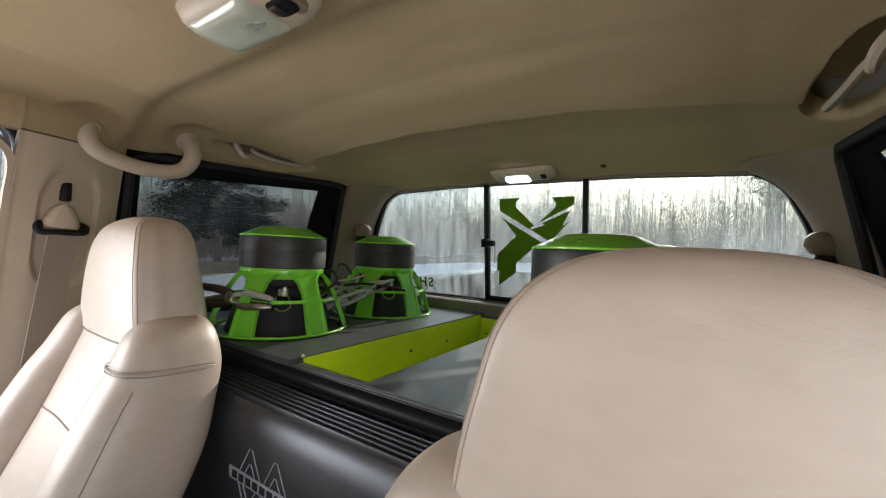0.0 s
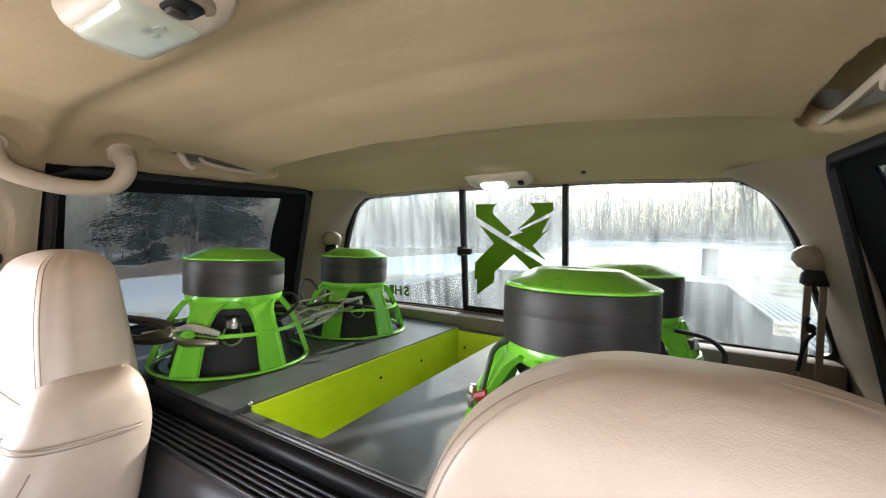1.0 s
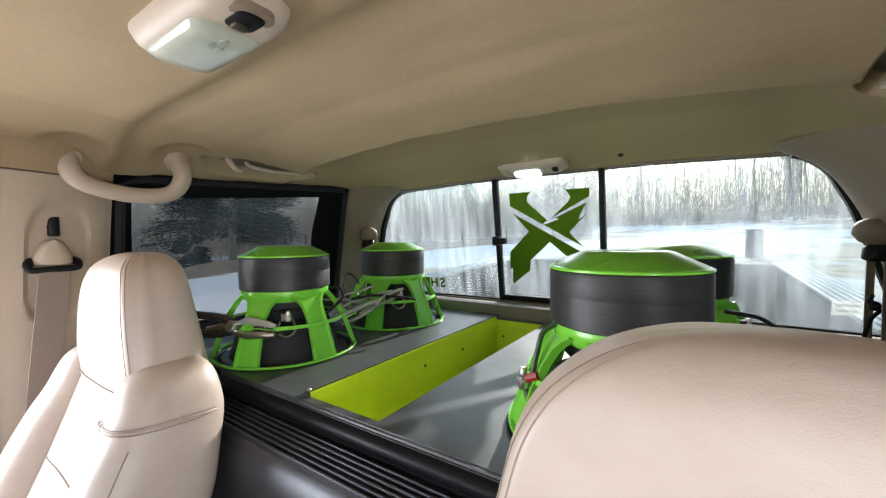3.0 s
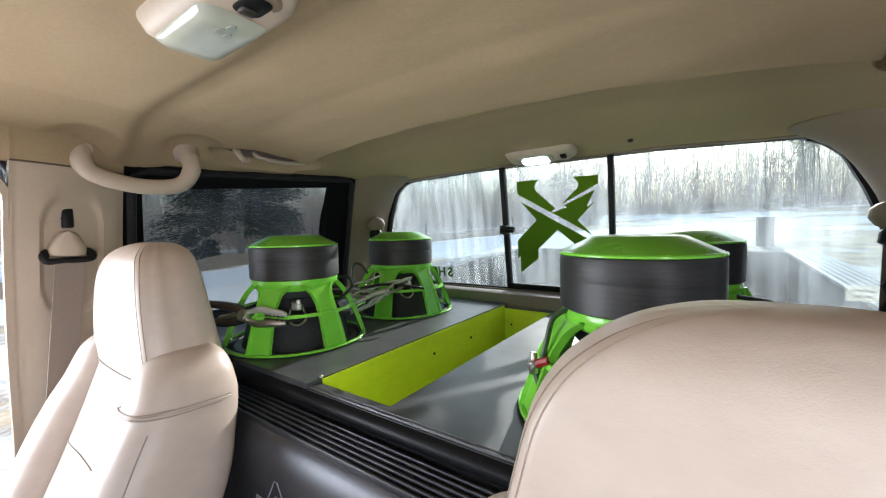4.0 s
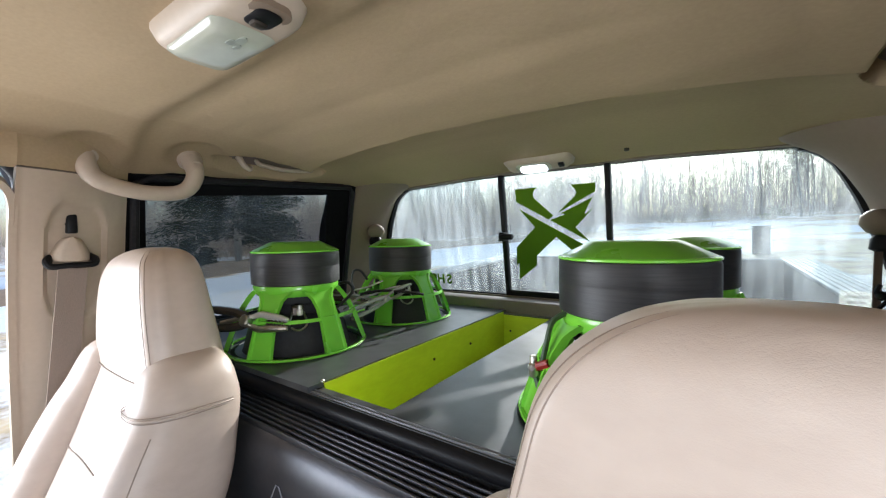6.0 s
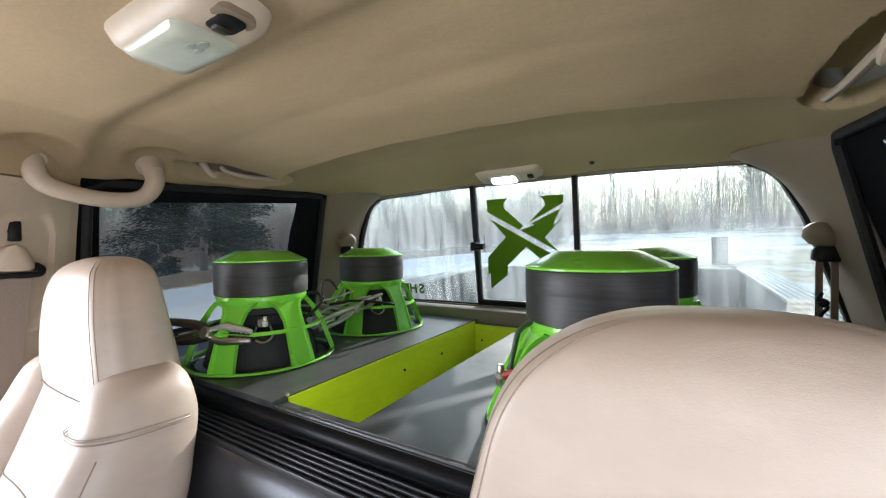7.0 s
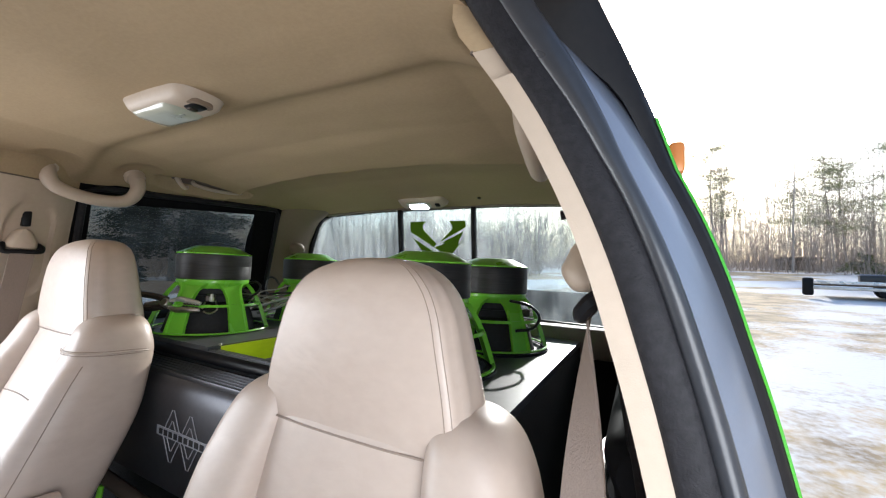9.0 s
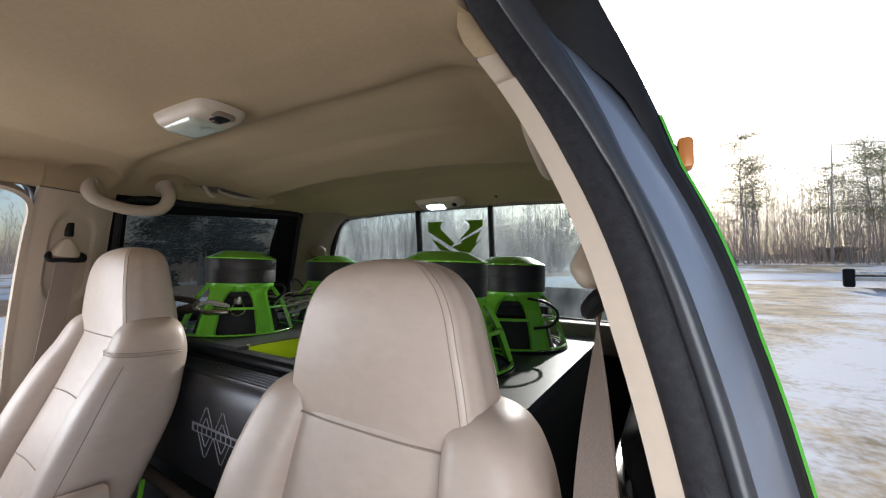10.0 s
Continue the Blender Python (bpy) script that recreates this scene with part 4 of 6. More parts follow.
def build_woofer():
    w = thing("woofer", "inverted woofer with green basket, grey magnet boot and green cap", "speaker", "woofers in the speaker box")
    bm = bmesh.new()
    lathe(bm, [(0.1815, 0.0), (0.182, 0.003), (0.1805, 0.005), (0.1745, 0.005), (0.1725, 0.003), (0.1725, 0.0)], 64, True)
    part("rim", bm, GREEN, w)
    bm = bmesh.new()
    lathe(bm, [(0.183, -0.030), (0.184, -0.027), (0.184, -0.004), (0.183, -0.003), (0.170, -0.003), (0.170, -0.030)], 64, True)
    part("mounting_ring", bm, BLACK, w, "black mounting ring")
    bm = bmesh.new()
    lathe(bm, [(0.171, -0.012), (0.166, -0.003), (0.158, -0.001), (0.150, -0.008), (0.144, -0.014), (0.136, 0.004), (0.124, 0.050), (0.108, 0.080), (0.080, 0.090)], 48)
    part("cone", bm, CONE, w)
    bm = bmesh.new()
    lathe(bm, [(0.080, 0.090), (0.080, 0.112), (0.090, 0.114), (0.094, 0.120), (0.090, 0.150)], 40)
    part("spider", bm, CONE, w)
    for i in range(6):
        bm = bmesh.new()
        a = i * math.pi / 3 - 0.07
        rot = Matrix.Rotation(a, 4, "Z")
        # a broad channel-shaped leg: from the rim up to the collar
        loops = []
        for r, z, hw, d in ((0.178, 0.004, 0.030, 0.010), (0.173, 0.022, 0.0285, 0.011), (0.155, 0.075, 0.0255, 0.012), (0.139, 0.108, 0.0245, 0.012), (0.124, 0.132, 0.028, 0.012), (0.115, 0.143, 0.035, 0.012), (0.106, 0.153, 0.046, 0.012)):
            e = 0.006
            loops.append([rot @ Vector(p) for p in ((r - d, -hw, z - 0.3 * d), (r, -hw, z), (r, -hw + e, z), (r - 0.005, -hw + e + 0.002, z), (r - 0.005, hw - e - 0.002, z), (r, hw - e, z), (r, hw, z), (r - d, hw, z - 0.3 * d))])
        rings(bm, loops)
        part("leg", bm, GREEN, w)
    bm = bmesh.new()
    lathe(bm, [(0.1475, 0.080), (0.1520, 0.080), (0.1490, 0.088), (0.1445, 0.088)], 64, True)
    part("brace_ring", bm, GREEN, w)
    bm = bmesh.new()
    lathe(bm, [(0.086, 0.138), (0.098, 0.136), (0.108, 0.146), (0.110, 0.160), (0.108, 0.166), (0.086, 0.166)], 56, True)
    part("collar", bm, GREEN, w)
    bm = bmesh.new()
    lathe(bm, [(0.108, 0.164), (0.1130, 0.167), (0.1134, 0.209), (0.1130, 0.2105), (0.1134, 0.212), (0.1134, 0.242), (0.112, 0.246), (0.108, 0.248)], 64)
    part("magnet_boot", bm, BOOT, w)
    bm = bmesh.new()
    lathe(bm, [(0.1115, 0.2485), (0.1115, 0.251), (0.108, 0.2535), (0.066, 0.274), (0.060, 0.2755), (0.018, 0.2755), (0.016, 0.2735)], 64)
    part("cap", bm, CAP_GREEN, w)
    bm = bmesh.new()
    lathe(bm, [(0.1120, 0.2470), (0.1140, 0.2480), (0.1142, 0.2505), (0.1122, 0.2522), (0.1080, 0.2530)], 64)
    part("cap_rim", bm, GREEN, w, "bright green rim of the cap")
    # tinsel leads and a terminal between the legs
    for a in (5.69, 2.55):
        rot = Matrix.Rotation(a, 4, "Z")
        bm = bmesh.new()
        tube(bm, [rot @ p for p in spline([(0.088, -0.012, 0.10), (0.120, -0.020, 0.072), (0.135, 0.0, 0.060), (0.120, 0.020, 0.072), (0.088, 0.012, 0.10)], 6)], 0.0028, 6)
        part("tinsel_lead", bm, STEEL, w, "silver braided lead")
        bm = bmesh.new()
        cube(bm, 0.10, 0.135, -0.014, 0.014, 0.096, 0.118, 0.003, 1, rot)
        part("terminal", bm, DARK_STEEL, w)
        bm = bmesh.new()
        lathe(bm, [(0.006, -0.010), (0.0075, -0.007), (0.0075, 0.002), (0.005, 0.004), (0.005, 0.012), (0.003, 0.014)], 10, centre=(0, 0, 0))
        bmesh.ops.transform(bm, matrix=rot @ Matrix.Translation((0.136, 0.004, 0.108)), verts=bm.verts)
        part("binding_post", bm, NICKEL, w, "nickel binding post")
    return w


WOOFERS = [(-0.462, 0.878, 0.0, 0.014), (-0.455, 1.302, -6.0, 0.014), (0.368, 0.915, -20.0, 0.008), (0.412, 1.285, 25.0, 0.010)]
first = build_woofer()
first.matrix_basis = pose(WOOFERS[0][0], WOOFERS[0][1], BZ + WOOFERS[0][3], 0, 0, WOOFERS[0][2]) @ Matrix.Diagonal((1, 1, 1.003, 1))
for x, y, r, dz in WOOFERS[1:]:
    copy_thing(first, pose(x, y, BZ + dz, 0, 0, r) @ Matrix.Diagonal((1, 1, 1.003 if x < 0 else 1, 1)))


# ---- seats ----
def oval(cx, cy, z, hw, hd, e=3.0, n=72, lean=0.0):
    out = []
    for i in range(n):
        a = 2 * math.pi * i / n
        c, s_ = math.cos(a), math.sin(a)
        x = hw * math.copysign(abs(c) ** (2 / e), c)
        y = hd * math.copysign(abs(s_) ** (2 / e), s_)
        out.append((cx + x, cy + y, z + lean * y))
    return out


def loft(bm, secs, n=72):
    rings(bm, [oval(*s_, n=n) if len(s_) == 6 else oval(*s_[:6], n=n, lean=s_[6]) for s_ in secs])
    return bm


def dense(secs):
    """More sections between those given, smoothly."""
    return [tuple(v) for v in spline(secs, 4)]


def seam_line(secs, k, n=72, out=0.001):
    pts = []
    for s_ in secs:
        o = oval(*s_[:6], n=n)
        p, c = Vector(o[k % n]), Vector((s_[0], s_[1], s_[2]))
        pts.append(p + (p - c).normalized() * out)
    return pts


def panelled(cx, cy, z, hw, hd, k=1.0, n=6):
    """A section with a flat front panel, two side panels that meet it at a crease, and a soft back."""
    out = []
    corners = [(-0.94, -1, 0.018), (0.94, -1, 0.018), (1.0, 0.30, 0.05), (0.80, 1, 0.05), (-0.80, 1, 0.05), (-1.0, 0.30, 0.05)]
    P = [Vector((x * hw, y * hd)) for x, y, _ in corners]
    for i, p in enumerate(P):
        u, v = P[i - 1] - p, P[(i + 1) % 6] - p
        r = min(corners[i][2] * k, u.length * 0.42, v.length * 0.42)
        st, en = p + u.normalized() * r, p + v.normalized() * r
        out += [(1 - t) ** 2 * st + 2 * t * (1 - t) * p + t * t * en for t in steps(0, 1, n)]
        if i in (0, 1, 5):
            q = P[(i + 1) % 6]
            nxt = q - v.normalized() * min(corners[(i + 1) % 6][2] * k, v.length * 0.42)
            swell = Vector((v.y, -v.x)).normalized() * (0.005 if i == 0 else 0.003)
            out += [en.lerp(nxt, t) + swell * (1 - (2 * t - 1) ** 2) for t in steps(0, 1, 8)[1:-1]]
    return [(cx + p.x, cy + p.y, z) for p in out]


def path_on(loops, k, centre_y, out=0.0004):
    """The row of points with the same number on every section, lifted a little off the leather."""
    row = []
    for lp in loops:
        p = Vector(lp[k])
        c = Vector((0, centre_y, p.z))
        row.append(p + (p - c).normalized() * out)
    return row


def build_seat(recline, label, capped=False):
    """A bucket seat; recline: how fast the backrest runs forward below the shoulders; capped: with seamed bolster tops."""
    seat = thing("front_seat", label, "car seat", "front seats of the truck")

    def back(z):
        return recline * min(0.0, z - 1.24)

    head = dense([(0, 0.552, 1.262, 0.178, 0.070), (0, 0.549, 1.300, 0.176, 0.069), (0, 0.545, 1.350, 0.168, 0.066), (0, 0.542, 1.400, 0.156, 0.062), (0, 0.541, 1.440, 0.145, 0.058), (0, 0.542, 1.468, 0.130, 0.054), (0, 0.544, 1.488, 0.110, 0.049), (0, 0.547, 1.502, 0.086, 0.040), (0, 0.549, 1.511, 0.057, 0.028), (0, 0.550, 1.515, 0.026, 0.014)])
    loops = [panelled(*q) for q in head]
    bm = bmesh.new()
    rings(bm, loops)
    part("headrest", bm, LEATHER, seat, smooth=60)
    for k in (2, 4, 15, 17):
        bm = bmesh.new()
        row = spline(path_on(loops[2:-5], k, 0.545, 0.0001), 5)
        tube(bm, row, 0.0007, 5, 1.0, lambda t: 1.0 if t < 0.8 else 1.0 - 0.9 * (t - 0.8) / 0.2)
        part("stitching", bm, STITCH, seat)
    mid = [(0, 0.455 + back(0.72), 0.72, 0.150, 0.075, 3.5), (0, 0.490 + back(0.95), 0.95, 0.165, 0.078, 3.5), (0, 0.527 + back(1.12), 1.12, 0.175, 0.082, 3.5), (0, 0.545, 1.25, 0.178, 0.078, 3.5), (0, 0.547, 1.285, 0.176, 0.070, 3.2), (0, 0.548, 1.302, 0.168, 0.060, 3.0)]
    bm = bmesh.new()
    loft(bm, dense(mid))
    part("backrest", bm, LEATHER, seat)
    for sx in (-1, 1):
        bol = [(sx * 0.200, 0.445, 0.72, 0.060, 0.096, 3.0), (sx * 0.206, 0.470, 0.90, 0.062, 0.104, 3.0), (sx * 0.203, 0.505, 1.08, 0.064, 0.108, 3.0), (sx * 0.196, 0.516, 1.18, 0.064, 0.096, 3.0), (sx * 0.187, 0.524, 1.235, 0.063, 0.086, 2.9), (sx * 0.179, 0.530, 1.270, 0.060, 0.078, 2.8), (sx * 0.172, 0.534, 1.296, 0.054, 0.070, 2.6), (sx * 0.165, 0.538, 1.313, 0.044, 0.058, 2.4), (sx * 0.157, 0.541, 1.323, 0.030, 0.042, 2.3), (sx * 0.151, 0.543, 1.326, 0.012, 0.020, 2.2)]
        bol = dense([(q[0], q[1] + back(q[2]), *q[2:]) for q in bol])
        bm = bmesh.new()
        loft(bm, bol, 48)
        part("bolster", bm, LEATHER, seat)
        # a seam along the front crest
        for k in ((43,) if sx > 0 else (29,)):
            bm = bmesh.new()
            tube(bm, seam_line([q for q in bol if q[2] < 1.225], k, 48, 0.0001), 0.0011, 5)
            part("piping", bm, STITCH, seat)
        for dz, r, mat in () if not capped or sx < 0 else ((0.0, 0.0014, LEATHER), (0.0045, 0.0007, STITCH), (-0.0045, 0.0007, STITCH)):
            bm = bmesh.new()
            ring = oval(sx * 0.1866, 0.524, 1.240, 0.0622, 0.0848, 2.9, n=72)
            half = ring[30:72] + ring[:8] if sx > 0 else ring[28:72] + ring[:6]
            tube(bm, [(x, y - 0.0002, z + dz + 0.010 * math.sin(math.pi * i / 49)) for i, (x, y, z) in enumerate(half)], r, 5)
            part("cap_seam", bm, mat, seat)
    # seams across the backrest and under the headrest
    for z, hw, sag in ((1.275, 0.170, 0.0), (1.120, 0.150, -0.014), (0.975, 0.145, -0.014)):
        bm = bmesh.new()
        row = []
        for x in steps(-hw, hw, 14):
            zz = z - sag * (1 - (x / hw) ** 2)
            o = [interp(zz, [(q[2], q[j]) for q in mid]) for j in (1, 3, 4)]
            yy = o[0] - o[2] * (1 - min(0.999, abs(x) / o[1]) ** 3.5) ** (1 / 3.5)
            if z > 1.25:
                ho = [interp(zz, [(q[2], q[j]) for q in head]) for j in (1, 3, 4)]
                yy = min(yy, ho[0] - ho[2] - 0.005 * (1 - (x / hw) ** 2))
            row.append((x, yy - 0.0006, zz))
        tube(bm, row, 0.0016, 6)
        part("cross_seam", bm, STITCH, seat)
    # fold-down armrest on the inner side
    bm = bmesh.new()
    loops = []
    for y, w, h in ((0.44, 0.026, 0.036), (0.36, 0.030, 0.040), (0.22, 0.032, 0.040), (0.12, 0.031, 0.036), (0.085, 0.024, 0.026), (0.075, 0.010, 0.012)):
        loops.append([(0.300 + x, y + 0.3 * back(0.95), 0.955 + z) for x, z, _ in oval(0, 0, 0, w, h, 2.6, 16)])
    rings(bm, loops)
    part("armrest", bm, LEATHER, seat)
    bm = bmesh.new()
    cus = [(0, 0.22, 0.66, 0.25, 0.27, 3.5), (0, 0.22, 0.70, 0.265, 0.285, 3.5), (0, 0.22, 0.80, 0.265, 0.285, 3.2), (0, 0.22, 0.84, 0.25, 0.27, 3.0), (0, 0.22, 0.856, 0.21, 0.23, 2.8)]
    loft(bm, cus)
    part("cushion", bm, LEATHER, seat)
    bm = bmesh.new()
    cube(bm, -0.22, 0.22, 0.00, 0.48, 0.55, 0.68, 0.02)
    part("seat_base", bm, BLACK, seat)
    return seat


driver_seat = build_seat(0.06, "beige leather front bucket seat with a double-stitched headrest")
driver_seat.matrix_basis = pose(0.500, 0, 0)
passenger_seat = build_seat(0.24, "reclined beige leather front bucket seat with an embroidered badge", True)
passenger_seat.matrix_basis = pose(-0.466, 0.010, 0.032) @ Matrix.Diagonal((0.93, 1, 1, 1))
# embroidered badge on the passenger backrest: plain bars
for i in range(6):
    bm = bmesh.new()
    cube(bm, -0.045 + i * 0.014, -0.035 + i * 0.014, 0.4545, 0.4605, 1.205, 1.215)
    part("badge_bar", bm, PALE_PRINT, passenger_seat)

# ---- fittings of the cab ----
lamp = thing("dome_lamp", "tan dome lamp with a milky lens and a dark map switch", "lamp", loc=(-0.010, 0.508, 1.836))
bm = bmesh.new()
rings(bm, [[(x, y, z) for x, y in fillet([(-hw - 0.036, -hd), (hw * 0.92 - 0.024, -hd * 0.9), (hw * 0.92 - 0.024, hd * 0.9), (-hw - 0.036, hd)], 0.045, 6)] for hw, hd, z in ((0.118, 0.060, 0.030), (0.116, 0.058, 0.002), (0.110, 0.053, -0.012), (0.101, 0.046, -0.019), (0.086, 0.038, -0.022))])
part("housing", bm, TRIM, lamp)
bm = bmesh.new()
rings(bm, [[(x - 0.056, y, z) for x, y in fillet([(-hw, -hd), (hw, -hd), (hw, hd), (-hw, hd)], 0.020, 5)] for hw, hd, z in ((0.075, 0.042, -0.008), (0.073, 0.040, -0.022), (0.066, 0.034, -0.0275), (0.045, 0.022, -0.0295))])
part("lens", bm, LENS, lamp, "milky ribbed lens")
# grey ovals laid on the lens imitate the shadowy bulb behind it
bm = bmesh.new()
for x, y, w, d, h in ((-0.012, 0.002, 0.016, 0.006, 0.0), (-0.020, -0.005, 0.010, 0.005, 0.0002), (-0.026, 0.006, 0.009, 0.004, 0.0004)):
    rings(bm, [oval(x, y, z - h, w * k, d * k, 2.2, 14) for z, k in ((-0.028, 1.0), (-0.0297, 0.9), (-0.0300, 0.5))])
part("bulb_smudge", bm, GREY_OLIVE, lamp, "grey smudge on the lens in place of the bulb's shadow")
bm = bmesh.new()
rings(bm, [[(x + 0.046, y, z) for x, y in fillet([(-hw, -hd), (hw, -hd), (hw, hd), (-hw, hd)], 0.014, 5)] for hw, hd, z in ((0.022, 0.016, -0.012), (0.022, 0.016, -0.0225), (0.019, 0.013, -0.0242))])
part("switch_pocket", bm, BLACK, lamp, "dark switch pocket")
bm = bmesh.new()
rings(bm, [[(x + 0.046, y, z) for x, y in fillet([(-hw, -hd), (hw, -hd), (hw, hd), (-hw, hd)], 0.016, 5)] for hw, hd, z in ((0.030, 0.024, -0.012), (0.030, 0.024, -0.0205), (0.026, 0.020, -0.0218), (0.023, 0.017, -0.0215))])
part("switch_bezel", bm, BROWN_SHADED_TRIM, lamp, "brown bezel round the switch")
bm = bmesh.new()
cube(bm, 0.030, 0.044, -0.010, 0.008, -0.028, -0.020, 0.003)
part("switch", bm, DARK_STEEL, lamp)

slope = pose(0.0, 1.488, 1.806, -20, 0, 0)
lamp2 = thing("cargo_lamp", "small tan lamp with a lit white lens above the rear window", "lamp")
lamp2.matrix_basis = slope
bm = bmesh.new()
rings(bm, [[(x, y, z) for x, y in fillet([(-hw, -hd), (hw, -hd), (hw, hd), (-hw, hd)], 0.026, 5)] for hw, hd, z in ((0.118, 0.040, 0.020), (0.116, 0.038, -0.006), (0.104, 0.031, -0.020), (0.085, 0.022, -0.024))])
part("housing", bm, TRIM, lamp2)
bm = bmesh.new()
rings(bm, [[(x - 0.012, y, z) for x, y in fillet([(-hw, -hd), (hw, -hd), (hw, hd), (-hw, hd)], 0.02, 5)] for hw, hd, z in ((0.062, 0.026, -0.012), (0.060, 0.025, -0.026), (0.045, 0.017, -0.032))])
part("lens", bm, LENS, lamp2, "milky lens round the lit bulb")
bm = bmesh.new()
rings(bm, [[(x - 0.010, y, z) for x, y in fillet([(-hw, -hd), (hw, -hd), (hw, hd), (-hw, hd)], 0.014, 5)] for hw, hd, z in ((0.046, 0.021, -0.028), (0.044, 0.019, -0.0325), (0.030, 0.013, -0.0348))])
part("bulb_glow", bm, LIT, lamp2, "lit white bulb")
bm = bmesh.new()
cube(bm, 0.072, 0.090, -0.012, 0.010, -0.030, -0.015, 0.003)
part("switch", bm, BLACK, lamp2)

bm = bmesh.new()
lathe(bm, [(0.0075, 0.004), (0.0075, -0.003), (0.004, -0.005)], 12)
tagged(part("headliner_clip", bm, DARK_STEEL), "small dark clip pressed into the headliner", "clip").matrix_basis = pose(0.272, 1.478, liner_z(0.272, 1.478) - 0.0025, -12, 0, 0)


def build_handle(s):
    h = thing("grab_handle", "tan plastic grab handle on the headliner above the rear door", "handle", "grab handles")
    h.matrix_basis = Matrix.Translation((s * 0.725, 0.64, 1.772) if s < 0 else (0.750, 0.630, 1.752))
    bm = bmesh.new()
    pts = spline([(0.012, -0.118, 0.020), (-0.010, -0.124, 0.004), (-0.034, -0.132, -0.026), (-0.038, -0.112, -0.066), (-0.034, -0.040, -0.088), (-0.034, 0.030, -0.088), (-0.036, 0.066, -0.072), (-0.034, 0.084, -0.036), (-0.012, 0.087, 0.000), (0.012, 0.087, 0.020)], 6)
    tube(bm, [(s * (x - 0.15 * y), y, z) for x, y, z in pts], 0.0190, 14, 0.9, lambda t: 1.0 + 0.45 * (abs(t - 0.5) * 2) ** 2.2)
    part("grip", bm, TRIM, h)
    for y in (-0.122, 0.089):
        bm = bmesh.new()
        lathe(bm, [(0.030, 0.020), (0.030, 0.0), (0.026, -0.006), (0.015, -0.010)], 20)
        bmesh.ops.transform(bm, matrix=Matrix.Translation((s * (0.004 - 0.15 * y), y, 0.006)) @ Matrix.Rotation(s * 0.7, 4, "Y"), verts=bm.verts)
        part("mount", bm, TRIM, h)
        bm = bmesh.new()
        lathe(bm, [(0.0165, 0.004), (0.0165, -0.001), (0.013, -0.003)], 16)
        bmesh.ops.transform(bm, matrix=Matrix.Translation((-s * (0.030 + 0.15 * y), y, -0.012)) @ Matrix.Rotation(s * 1.1, 4, "Y"), verts=bm.verts)
        part("screw_cap", bm, TRIM, h)
    return h


def build_hook(s):
    """A shallow dish in the headliner with a coat hook and a curved clip bar in it."""
    h = thing("coat_hook", "tan coat hook and bar in a shallow headliner recess", "hook", "coat hooks")
    h.matrix_basis = Matrix.Translation((s * 0.705, 0.975 if s < 0 else 1.015, liner_z(s * 0.705, 0.975 if s < 0 else 1.015) - 0.016)) @ Matrix.Rotation(s * 0.45, 4, "Y") @ Matrix.Rotation(0.02, 4, "X")
    bm = bmesh.new()
    tube(bm, spline([(0.0, -0.118, 0.004), (-s * 0.004, -0.116, -0.016), (-s * 0.002, -0.108, -0.030), (0.004 * s, -0.092, -0.034), (0.004 * s, -0.084, -0.024)], 5), 0.0085, 8, 1.0, lambda t: 1.2 - 0.5 * t)
    part("hook", bm, TRIM, h)
    bm = bmesh.new()
    tube(bm, spline([(0.006 * s, -0.060, 0.004), (0.0, -0.050, -0.014), (0.0, 0.03, -0.022), (0.0, 0.125, -0.014), (0.006 * s, 0.142, 0.004)], 6), 0.009, 8, 0.8)
    part("bar", bm, TRIM, h)
    return h


